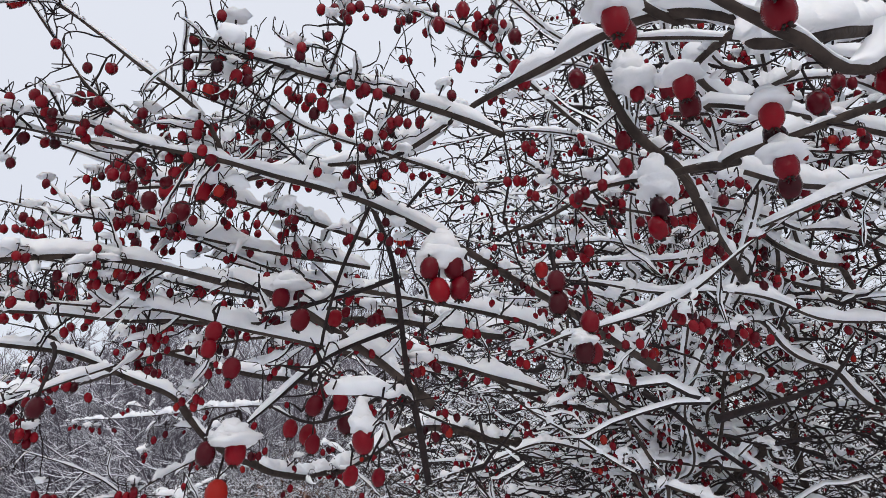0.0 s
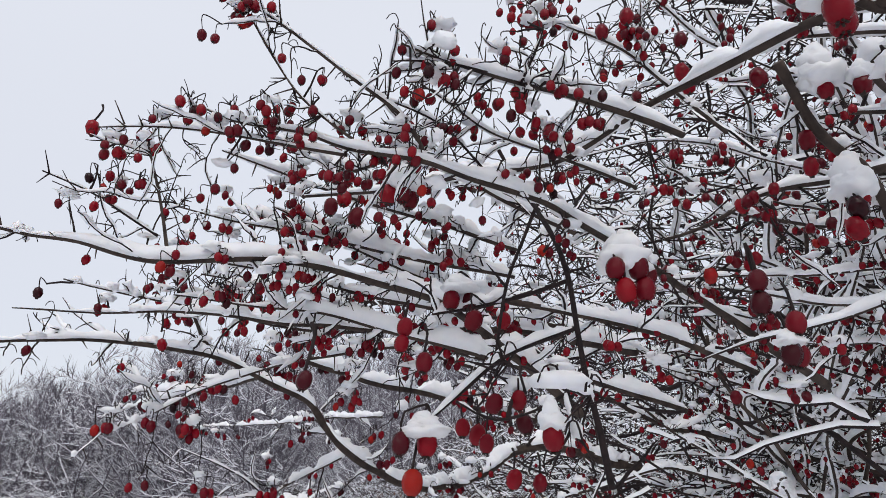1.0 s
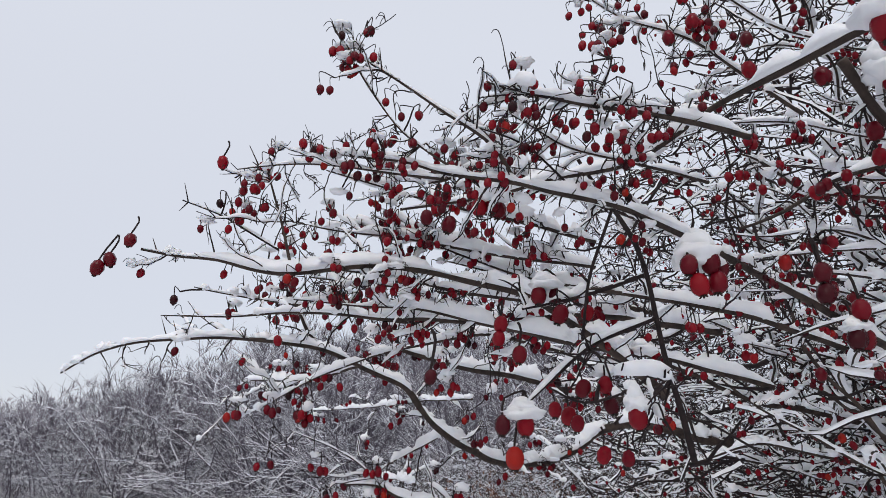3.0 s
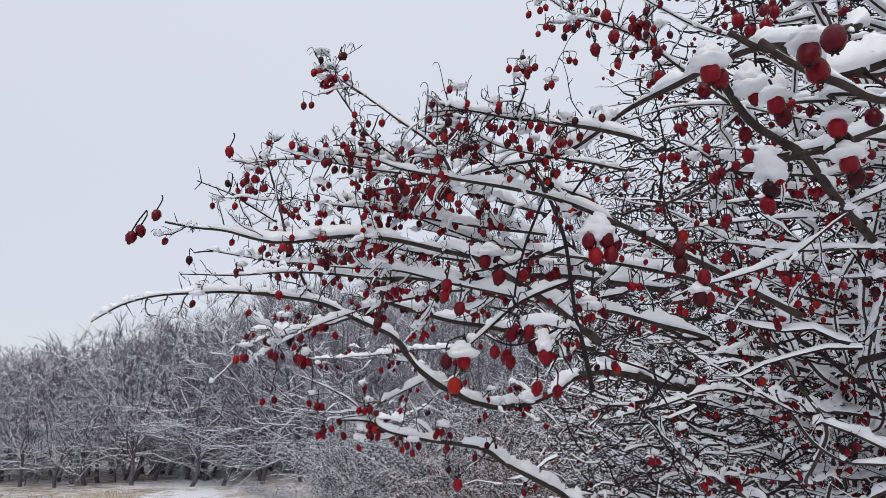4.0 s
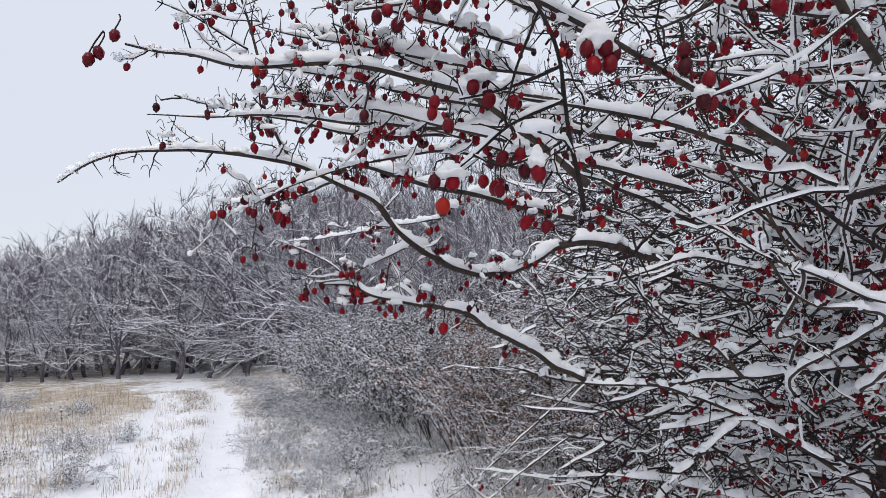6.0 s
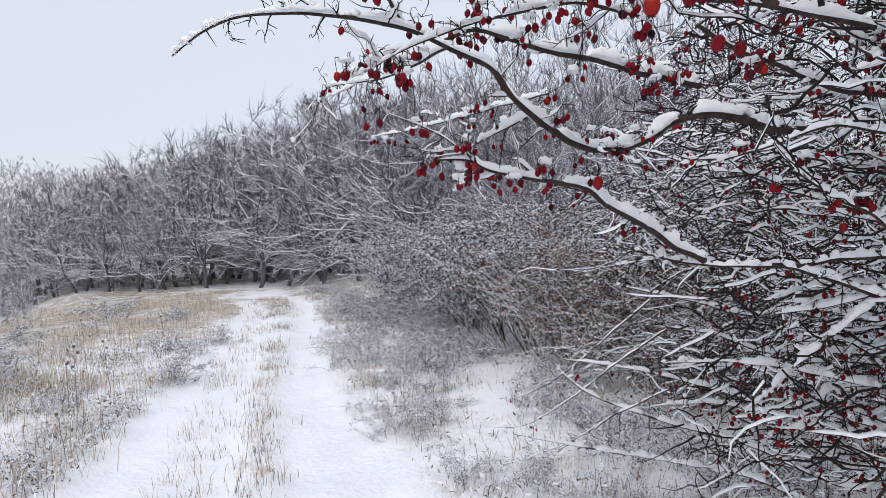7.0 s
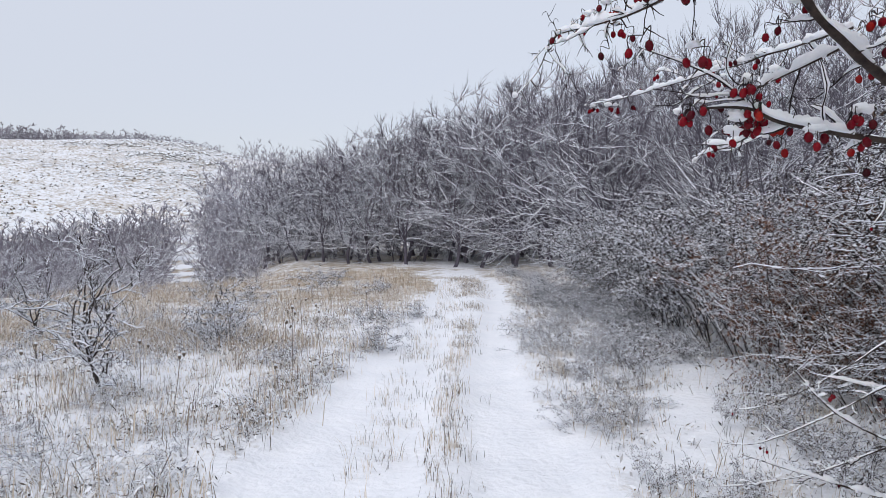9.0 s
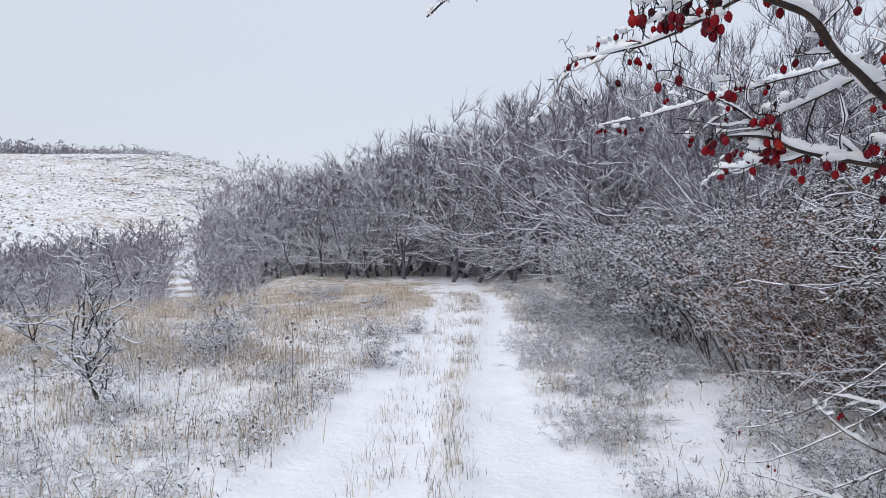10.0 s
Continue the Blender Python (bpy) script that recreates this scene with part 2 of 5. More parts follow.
def height(x, y):
    r = math.hypot(x, y)
    az = math.degrees(math.atan2(x, max(y, 0.001))) if y > 0 else (-90 if x < 0 else 90)
    plane = -0.05 - 0.03 * min(max(y, -10), 45) + 3.0 * smooth(60, 300, y)
    plane += 0.25 * smooth(1.2, 4.0, x - strip_x(min(y, 25))) - 0.12 * smooth(2, 7, -x)
    far = smooth(45, 90, r)
    w = smooth(13 - 10 * far, 21 - 11 * far, -az) if y > 0 else 0
    low = -0.4 - 2.8 * smooth(14, 45, r) + 2.6 * smooth(50, 95, r)
    hill = (20.0 + 2.6 * math.exp(-((az + 26) / 6) ** 2) - 4.0 * smooth(-23, -14, az)) * smooth(75, 215, r) - 7 * smooth(230, 500, r)
    z = plane * (1 - w) + w * (plane * (1 - smooth(10, 22, r)) + (low + hill) * smooth(10, 22, r))
    if r < 40:
        z += 0.035 * noise.noise(Vector((x * 0.8, y * 0.8, 0))) + 0.02 * noise.noise(Vector((x * 3, y * 3, 4)))
        z -= 0.06 * lane(x, y)
        z += 0.012 * noise.noise(Vector((x * 9, y * 9, 2))) * (1 - 0.6 * lane(x, y))
    elif w > 0.2:
        z += 0.5 * noise.noise(Vector((x * 0.06, y * 0.06, 1))) * smooth(40, 80, r)
    return z


def bay(x, y):
    """1 in the open snow that runs in from the lane to the hedge."""
    u = min(1.0, max(0.0, ((x - 1.7) * 1.3 + (y - 5.0) * 2.8) / (1.3 ** 2 + 2.8 ** 2)))
    return 1 - smooth(0.2, 0.5, math.hypot(x - 1.7 - 1.3 * u, y - 5.0 - 2.8 * u))


def track_az(r):
    """Where the white track climbs out of the valley, in degrees from the lane."""
    return along(((30, -22.6), (48, -23.3), (62, -22.7), (78, -22.1), (90, -22.6)), r)


def ground_axis(near, far, fine, grow):
    xs, x, step = [0.0], 0.0, fine
    while x < far:
        if x > near:
            step *= grow
        x += step
        xs.append(x)
    return xs


def ground_material():
    m, n, l, s = material("snowy_ground", 0.8, 0.2)
    tc = n.new("ShaderNodeTexCoord")
    att = n.new("ShaderNodeAttribute")
    att.attribute_name = "grassy"
    tex, soil = noise_ramp(n, l, 5, [(0.3, (0.14, 0.11, 0.085)), (0.5, (0.36, 0.30, 0.225)), (0.75, (0.52, 0.45, 0.35))], 8)
    patch = n.new("ShaderNodeTexNoise")
    patch.inputs["Scale"].default_value, patch.inputs["Detail"].default_value, patch.inputs["Roughness"].default_value = 1.7, 9, 0.72
    l.new(tc.outputs["Object"], patch.inputs["Vector"])
    add = n.new("ShaderNodeMath")
    add.operation = "ADD"
    l.new(att.outputs["Fac"], add.inputs[0])
    l.new(patch.outputs["Fac"], add.inputs[1])
    broad = n.new("ShaderNodeTexNoise")
    broad.inputs["Scale"].default_value, broad.inputs["Detail"].default_value, broad.inputs["Roughness"].default_value = 0.16, 8, 0.7
    l.new(tc.outputs["Object"], broad.inputs["Vector"])
    both = n.new("ShaderNodeMath")
    both.operation, both.inputs[1].default_value = "MULTIPLY_ADD", 0.5
    l.new(broad.outputs["Fac"], both.inputs[0])
    l.new(add.outputs[0], both.inputs[2])
    step = n.new("ShaderNodeMapRange")
    step.inputs["From Min"].default_value, step.inputs["From Max"].default_value = 1.18, 1.37
    l.new(both.outputs[0], step.inputs["Value"])
    tex2, snow = noise_ramp(n, l, 2.5, [(0.3, (0.80, 0.82, 0.87)), (0.7, (0.88, 0.89, 0.93))], 8)
    l.new(mixed(n, l, step.outputs[0], snow.outputs[0], soil.outputs[0]), s.inputs["Base Color"])
    fine = n.new("ShaderNodeTexNoise")
    fine.inputs["Scale"].default_value, fine.inputs["Detail"].default_value = 14, 8
    l.new(tc.outputs["Object"], fine.inputs["Vector"])
    bump(n, l, s, fine.outputs["Fac"], 0.5, 0.06)
    return m


def build_ground():
    half_x = ground_axis(7, 2500, 0.11, 1.13)
    xs = [-x for x in reversed(half_x[1:])] + half_x
    ys = [-y for y in reversed(ground_axis(0.5, 1500, 0.5, 1.3)[1:])] + ground_axis(24, 3000, 0.13, 1.09)
    verts = [(x, y, height(x, y)) for y in ys for x in xs]
    w = len(xs)
    faces = [(j * w + i, j * w + i + 1, (j + 1) * w + i + 1, (j + 1) * w + i) for j in range(len(ys) - 1) for i in range(w - 1)]
    me = bpy.data.meshes.new("ground")
    me.from_pydata(verts, [], faces)
    me.polygons.foreach_set("use_smooth", [True] * len(faces))
    att = me.attributes.new("grassy", "FLOAT", "POINT")
    vals = []
    for x, y, z in verts:
        r = math.hypot(x, y)
        s = x - strip_x(min(y, 25))
        g = 0.40 - 0.45 * lane(x, y)
        if s < 0:
            g += 0.07 * smooth(11, 16, y) * smooth(1.0, 1.8, -s)
        g += 0.10 * smooth(0.6, 0.9, abs(s)) * smooth(13, 19, y)
        if s > 0 and r < 12:
            g -= 0.3 * bay(x, y)
        if y > 30 and x > -14 and r < 60:
            g -= 0.02
        if r > 60:
            g = 0.5
        if y > 0 and 34 < r < 96 and abs(math.degrees(math.atan2(x, y)) - track_az(r)) < 26 / r:
            g = 0.05
        if r > 230:
            g = 0.5
        vals.append(g)
    att.data.foreach_set("value", vals)
    me.materials.append(ground_material())
    return tagged(new("ground", me), "snow-dusted ground with a two-track lane, dry grass verges and a hill", "ground", kind="structure")


build_ground()


# ---- the hawthorn that overhangs the lane ----
hawthorn = tagged(new("hawthorn"), "leafless hawthorn with red haws, its branches loaded with fresh snow", "tree")
hawthorn.location = (1.9, 1.5, height(1.9, 1.5))
HAWS = []  # place, size, tilt
rng = random.Random(7)
SHIFT = Vector(hawthorn.location)


def here(pts):
    """World places as seen from the foot of the hawthorn."""
    return [Vector(p) - SHIFT for p in pts]


def wander(p, d, length, bend, n, sag=0.0):
    """A crooked twig from p towards d."""
    out, q, step = [p.copy()], d.normalized(), length / n
    for _ in range(n):
        q = (q + Vector((rng.uniform(-1, 1), rng.uniform(-1, 1), rng.uniform(-1, 1) - sag)) * bend).normalized()
        out.append(out[-1] + q * step)
    return out


def taper(n, a, b):
    return [a + (b - a) * i / max(1, n - 1) for i in range(n)]


def bunch(p, count, geo, k=1.0):
    """Haws hanging from one spur at p: their thin arched stalks go into geo."""
    for _ in range(count):
        a, reach = rng.uniform(0, 2 * math.pi), rng.uniform(0.3, 1.0) * 0.016 * k
        c = p + Vector((math.cos(a) * reach, math.sin(a) * reach, -rng.uniform(0.006, 0.019) * k))
        size = rng.uniform(0.0040, 0.0052) * k
        top = c + Vector((0, 0, size * 1.1))
        mid = (p + top) / 2 + Vector((math.cos(a) * reach * 0.6, math.sin(a) * reach * 0.6, rng.uniform(0.004, 0.012) * k))
        line = curve([p, mid, top], 0.003 * k)
        geo.tube(line, taper(len(line), 0.0006 * k, 0.0005 * k), 4, 0)
        if (c + SHIFT - Vector((0.03, 0.03, 1.89))).length > 0.25:
            HAWS.append((c, size, rng.uniform(-0.35, 0.35), rng.uniform(-0.35, 0.35)))


def aside(d, turn=None):
    """A direction square to d, turned at random round it."""
    o = d.orthogonal().normalized()
    o.rotate(Matrix.Rotation(rng.uniform(0, 6.28) if turn is None else turn, 3, d))
    return o


def limb(pts, thick, thin, snow, twigs, bunches, k=1.0, fill=False, reach=0.98):
    """A branch from its foot to its tip (half thicknesses in mm) with its snow, side twigs, thorns and haws."""
    seed = rng.uniform(0, 90)
    pts = [Vector(p) for p in pts]
    if (pts[1] - pts[0]).length > 0.4 and not fill and thick < 20:  # a crooked foot
        a, b = pts[0], pts[1]
        pts[1:1] = [a.lerp(b, u) + Vector((rng.uniform(-1, 1), rng.uniform(-1, 1), rng.uniform(-0.6, 1))) * 0.045 for u in (0.2, 0.4, 0.6, 0.8)]
    line = curve(here(pts), 0.014 if fill else 0.005)
    n = len(line)
    rad = [r * 0.00078 * (1 + 0.16 * noise.noise(line[i] * 60 + Vector((seed, 0, 0)))) for i, r in enumerate(taper(n, thick, thin))]
    line = [p + Vector((noise.noise(p * 16 + Vector((seed, 0, 0))), noise.noise(p * 16 + Vector((0, seed, 0))), noise.noise(p * 16 + Vector((0, 0, seed))))) * min(0.006, 0.001 + r * 0.7) for p, r in zip(line, rad)]
    if fill:
        line = [p + Vector((noise.noise(p * 9 + Vector((seed, 7, 0))), noise.noise(p * 9 + Vector((7, seed, 0))), noise.noise(p * 9 + Vector((0, 7, seed))))) * 0.022 for p in line]
    g, white = Geo(), Geo()
    g.tube(line, rad, 5 if fill else 8)
    for _ in range(int(twigs * 0.9)):  # thorns
        i = min(n - 2, int(n * rng.uniform(0.2, 0.98)))
        d = (line[i + 1] - line[i]).normalized()
        s = wander(line[i], aside(d) + d * 0.25, rng.uniform(0.012, 0.03) * k, 0.02, 3)
        g.tube(s, taper(len(s), 0.0010 * k, 0.0002), 5)
    branch = part("branch", g, [BARK if thick > 2.3 * k else TWIG], hawthorn)
    if snow > 0:
        white.ridge(line, rad, (0.0062 * k + min(thick, 6) * 0.0016) * snow, seed, 0, 6 if fill else 9, -0.42)
        for _ in range(int(n / 7)):  # loose lumps and the fillings of forks
            i = rng.randint(2, n - 3)
            if abs((line[i + 1] - line[i - 1]).normalized().z) < 0.75:
                b = (0.0042 * k + rad[i] * 0.9) * rng.uniform(0.5, 1.05) * min(1.0, snow)
                white.blob(line[i] + Vector((rng.uniform(-1, 1) * rad[i], rng.uniform(-1, 1) * rad[i], rad[i] + b * 0.55)), b * rng.uniform(0.9, 1.6), b * rng.uniform(0.9, 1.6), b * rng.uniform(0.7, 1.1), rng.uniform(0, 99), 0, 10, 7, 0.55)
    spots, sprigs = [], Geo()
    for _ in range(twigs):
        i = min(n - 2, int(n * rng.uniform(0.12, 0.97)))
        d = (line[i + 1] - line[i]).normalized()
        way = (d * rng.uniform(0.1, 1.0) + aside(d) + Vector((0, 0, rng.uniform(-0.3, 0.25)))).normalized()
        t = wander(line[i], way, rng.uniform(0.025, 0.105) * k * (0.45 if i > 0.85 * n else 1.0), 0.3, 9)
        r0 = min(rad[i] * 0.6, rng.uniform(0.0009, 0.0016) * k)
        sprig = sprigs if fill else Geo()
        sprig.tube(t, taper(len(t), r0, 0.0005 * k), 5)
        if snow > 0:
            white.ridge(t, taper(len(t), r0, 0.0005 * k), 0.0078 * snow * k, rng.uniform(0, 50), 0, 6, -0.2)
        for _ in range(rng.randint(1, 4)):
            j = rng.randint(2, len(t) - 2)
            d = (t[j + 1] - t[j]).normalized()
            s = wander(t[j], aside(d) + d * 0.7, rng.uniform(0.006, 0.026) * k, 0.2, 4)
            sprig.tube(s, taper(len(s), 0.0008 * k, 0.0003 * k), 4)
        for _ in range(rng.randint(1, 3)):  # bare stalks, hooked over
            j = rng.randint(3, len(t) - 1)
            a, h = rng.uniform(0, 6.28), rng.uniform(0.004, 0.009) * k
            o = Vector((math.cos(a), math.sin(a), 0)) * h
            hook = curve([t[j], t[j] + o * 0.4 + Vector((0, 0, h)), t[j] + o * 1.1 + Vector((0, 0, h * 0.9)), t[j] + o * 1.5 + Vector((0, 0, h * 0.2))], 0.004)
            sprig.tube(hook, taper(len(hook), 0.0005 * k, 0.0004 * k), 4)
        if not fill:
            part("twig", sprig, [TWIG], branch)
        if i < reach * n:
            spots += [t[-1], t[rng.randint(4, 8)]]
    for _ in range(int(bunches * 1.3)):
        spur = sprigs if fill else Geo()
        if spots and rng.random() < 0.6:
            p = rng.choice(spots)
        else:
            i = min(n - 2, int(n * rng.uniform(0.2, reach)))
            d = (line[i + 1] - line[i]).normalized()
            s = wander(line[i], aside(d) + Vector((0, 0, 0.25)), rng.uniform(0.012, 0.035) * k, 0.2, 4)
            spur.tube(s, taper(len(s), 0.0012 * k, 0.0009 * k), 5)
            p = s[-1]
        bunch(p, rng.choice((1, 1, 2, 2, 3, 4)), spur, k)
        if not fill:
            part("spur", spur, [TWIG], branch)
        if rng.random() < 0.4:
            white.blob(p + Vector((0, 0, 0.003 * k)), rng.uniform(0.006, 0.012) * k, rng.uniform(0.006, 0.012) * k, rng.uniform(0.003, 0.006) * k, rng.uniform(0, 99), 0, 9, 6, 0.7)
    if sprigs.v:
        tagged(part("twig_mass", sprigs, [TWIG], branch, "fine dark twigs and stalks"), kind="stuff")
    if white.v:
        part("snow", white, [SNOW], branch, "soft ridge of fresh snow")
    return branch


limb([(0.499, 0.034, 2.113), (0.355, 0.083, 2.074), (0.298, 0.087, 2.049), (0.253, 0.098, 2.035), (0.277, 0.110, 2.061), (0.267, 0.132, 2.075), (0.261, 0.168, 2.082), (0.258, 0.244, 2.091), (0.243, 0.278, 2.079), (0.228, 0.304, 2.073), (0.190, 0.328, 2.068), (0.152, 0.350, 2.057), (0.099, 0.371, 2.049)], 4.6, 1.2, 1.1, 2, 2, 1.00)
limb([(0.229, 0.274, 1.890), (0.224, 0.274, 1.916), (0.219, 0.274, 1.938), (0.219, 0.279, 1.966), (0.218, 0.282, 1.995), (0.216, 0.288, 2.016), (0.216, 0.303, 2.040), (0.211, 0.317, 2.068), (0.199, 0.319, 2.090)], 2.2, 1.4, 0.4, 2, 1, 1.00)
limb([(0.222, 0.309, 2.046), (0.213, 0.311, 2.025), (0.203, 0.315, 1.999), (0.191, 0.306, 1.970), (0.186, 0.303, 1.949)], 1.5, 1, 0, 2, 1, 1.00)
limb([(0.271, 0.315, 2.074), (0.241, 0.312, 2.040), (0.223, 0.308, 2.017)], 1.4, 1.1, 0.3, 0, 0, 1.00)
limb([(0.225, 0.290, 1.996), (0.209, 0.314, 1.990), (0.192, 0.336, 1.986), (0.173, 0.346, 1.982)], 2.2, 1.1, 1.4, 1, 0, 1.00)
limb([(0.219, 0.279, 1.966), (0.191, 0.299, 1.953), (0.171, 0.313, 1.934), (0.152, 0.313, 1.919)], 1.9, 1.1, 0.5, 1, 1, 1.00)
limb([(0.216, 0.276, 1.938), (0.195, 0.278, 1.926), (0.176, 0.290, 1.919), (0.159, 0.297, 1.927)], 1.3, 0.9, 0.6, 1, 1, 1.00)
limb([(0.329, 0.406, 1.941), (0.283, 0.406, 1.972), (0.232, 0.395, 1.991), (0.200, 0.395, 2.005), (0.160, 0.398, 2.013), (0.125, 0.397, 2.017), (0.084, 0.397, 2.016), (0.040, 0.396, 2.006), (0.020, 0.408, 2.009), (-0.009, 0.417, 2.017), (-0.033, 0.427, 2.019), (-0.056, 0.425, 2.020)], 5, 1.1, 1.2, 22, 25, 0.54)
limb([(0.036, 0.396, 2.008), (0.030, 0.400, 2.031), (0.020, 0.400, 2.062), (0.014, 0.394, 2.076)], 1.4, 0.7, 0.5, 7, 5, 0.54)
limb([(0.017, 0.397, 2.069), (0.003, 0.397, 2.071), (-0.005, 0.399, 2.067)], 0.9, 0.6, 0.5, 1, 3, 0.54)
limb([(0.030, 0.431, 2.032), (0.007, 0.438, 2.047), (-0.011, 0.436, 2.055), (-0.037, 0.438, 2.063)], 1.2, 0.6, 0.3, 5, 1, 0.57)
limb([(0.464, 0.303, 1.959), (0.381, 0.298, 1.986), (0.324, 0.291, 2.000), (0.269, 0.279, 2.011), (0.221, 0.271, 2.020), (0.186, 0.256, 2.017), (0.144, 0.254, 2.018), (0.114, 0.244, 2.015), (0.091, 0.270, 2.027), (0.072, 0.282, 2.036), (0.046, 0.296, 2.042), (0.031, 0.305, 2.051)], 4.2, 0.6, 1, 30, 37, 0.44)
limb([(0.117, 0.243, 2.015), (0.107, 0.248, 2.036), (0.083, 0.257, 2.056), (0.060, 0.264, 2.074), (0.040, 0.271, 2.089), (0.031, 0.267, 2.097)], 1.4, 0.4, 0.6, 13, 6, 0.44)
limb([(0.101, 0.258, 2.021), (0.087, 0.268, 2.034), (0.070, 0.276, 2.050), (0.060, 0.281, 2.066), (0.048, 0.276, 2.078), (0.038, 0.271, 2.088)], 1.1, 0.4, 0.6, 13, 11, 0.44)
limb([(0.091, 0.271, 2.025), (0.066, 0.286, 2.031), (0.038, 0.309, 2.041), (0.017, 0.312, 2.039), (-0.006, 0.315, 2.034)], 1.1, 0.4, 0.7, 11, 6, 0.45)
limb([(0.273, 0.280, 2.058), (0.191, 0.262, 2.050), (0.155, 0.257, 2.049), (0.133, 0.253, 2.054), (0.111, 0.255, 2.064)], 1.5, 0.4, 0.8, 15, 15, 0.44)
limb([(0.174, 0.279, 2.035), (0.138, 0.265, 2.049), (0.110, 0.262, 2.053), (0.090, 0.267, 2.056)], 1, 0.4, 0.5, 7, 3, 0.44)
limb([(0.929, 0.953, 1.930), (0.845, 0.971, 1.943), (0.749, 0.968, 1.963), (0.670, 0.987, 1.949), (0.603, 0.983, 1.915), (0.528, 0.967, 1.895), (0.444, 0.919, 1.896), (0.373, 0.873, 1.908), (0.306, 0.833, 1.936), (0.277, 0.829, 1.965), (0.245, 0.825, 1.993), (0.184, 0.826, 2.019), (0.134, 0.822, 2.035), (0.075, 0.799, 2.037), (0.016, 0.783, 2.035), (-0.026, 0.764, 2.028), (-0.080, 0.763, 2.021), (-0.120, 0.801, 2.013), (-0.160, 0.850, 1.995)], 12, 1.1, 1.2, 26, 15, 0.95, reach=0.72)
limb([(0.657, 0.906, 1.997), (0.538, 0.884, 2.008), (0.441, 0.864, 2.019), (0.365, 0.853, 2.025), (0.284, 0.838, 2.036), (0.228, 0.831, 2.044), (0.188, 0.834, 2.028)], 8, 4, 1.3, 20, 28, 0.95)
limb([(0.535, 0.547, 2.033), (0.378, 0.536, 2.035), (0.294, 0.527, 2.026), (0.221, 0.529, 2.017), (0.170, 0.525, 2.015), (0.134, 0.525, 2.012), (0.089, 0.524, 2.012), (0.047, 0.530, 2.011), (0.006, 0.534, 2.006), (-0.045, 0.534, 2.002)], 6, 0.6, 1.3, 22, 15, 0.66)
limb([(0.132, 0.822, 2.036), (0.115, 0.811, 2.053), (0.094, 0.786, 2.083), (0.068, 0.762, 2.106)], 3.6, 1.4, 0.8, 7, 5, 0.93)
limb([(0.195, 0.822, 2.018), (0.174, 0.932, 2.020), (0.140, 1.042, 2.022), (0.105, 1.147, 2.036), (0.065, 1.202, 2.033), (0.039, 1.202, 1.979), (-0.006, 1.190, 1.929)], 3.2, 0.8, 1.2, 15, 11, 1.00)
limb([(0.435, 1.024, 2.001), (0.432, 1.290, 2.023), (0.383, 1.513, 2.029), (0.347, 1.777, 2.044), (0.280, 1.991, 2.056)], 2.6, 1, 1.1, 15, 13, 1.00)
limb([(0.313, 0.969, 1.867), (0.382, 1.266, 1.869), (0.415, 1.521, 1.872)], 2.4, 1, 1.2, 7, 5, 1.00)
limb([(0.701, 0.953, 1.697), (0.633, 0.942, 1.725), (0.548, 0.916, 1.765), (0.470, 0.892, 1.799), (0.400, 0.860, 1.829), (0.317, 0.852, 1.839), (0.256, 0.852, 1.851), (0.224, 0.860, 1.868), (0.182, 0.871, 1.870)], 8.5, 2.3, 1.3, 17, 18, 0.97)
limb([(0.232, 0.858, 1.867), (0.192, 0.866, 1.900), (0.153, 0.872, 1.920), (0.110, 0.877, 1.937)], 1.7, 0.7, 0.5, 5, 3, 0.96)
limb([(0.345, 0.895, 1.943), (0.298, 0.895, 1.919), (0.240, 0.885, 1.891), (0.229, 0.879, 1.875)], 2.8, 1.8, 1.2, 3, 5, 0.98)
limb([(1.615, 1.203, 1.351), (1.211, 0.762, 1.475), (1.092, 0.823, 1.566), (0.995, 0.859, 1.622), (0.905, 0.904, 1.662), (0.858, 0.924, 1.678), (0.734, 0.964, 1.686), (0.640, 0.971, 1.702), (0.547, 0.984, 1.728)], 12, 2.3, 1.4, 15, 10, 1.00)
limb([(1.630, 1.196, 1.487), (1.269, 0.733, 1.722), (1.166, 0.799, 1.707), (1.051, 0.867, 1.694), (0.963, 0.891, 1.692), (0.869, 0.914, 1.681)], 7, 5.5, 1.4, 9, 6, 1.00)
limb([(1.654, 1.228, 1.300), (1.366, 0.861, 1.382), (1.249, 0.945, 1.396), (1.147, 0.996, 1.412), (1.025, 1.060, 1.443), (0.927, 1.087, 1.461), (0.851, 1.123, 1.466), (0.746, 1.159, 1.465)], 5, 1.8, 1.3, 19, 1, 1.00)
limb([(0.994, 0.859, 1.615), (0.920, 0.882, 1.559), (0.842, 0.899, 1.500)], 4.5, 2.5, 1.4, 5, 0, 1.00)
limb([(1.523, 1.149, 1.325), (0.841, 0.545, 1.428), (0.793, 0.569, 1.511), (0.761, 0.582, 1.563), (0.732, 0.599, 1.599), (0.728, 0.612, 1.623)], 6, 3.2, 0.9, 5, 0, 1.00)
limb([(0.989, 0.866, 1.625), (0.920, 0.920, 1.600), (0.861, 0.960, 1.588)], 3.5, 2, 1.3, 5, 1, 1.00)
limb([(1.470, 1.120, 1.561), (0.631, 0.431, 1.856), (0.620, 0.440, 1.898), (0.604, 0.451, 1.941), (0.583, 0.467, 1.974), (0.565, 0.475, 2.011), (0.557, 0.471, 2.039)], 4.2, 2.3, 0.4, 5, 3, 0.83)
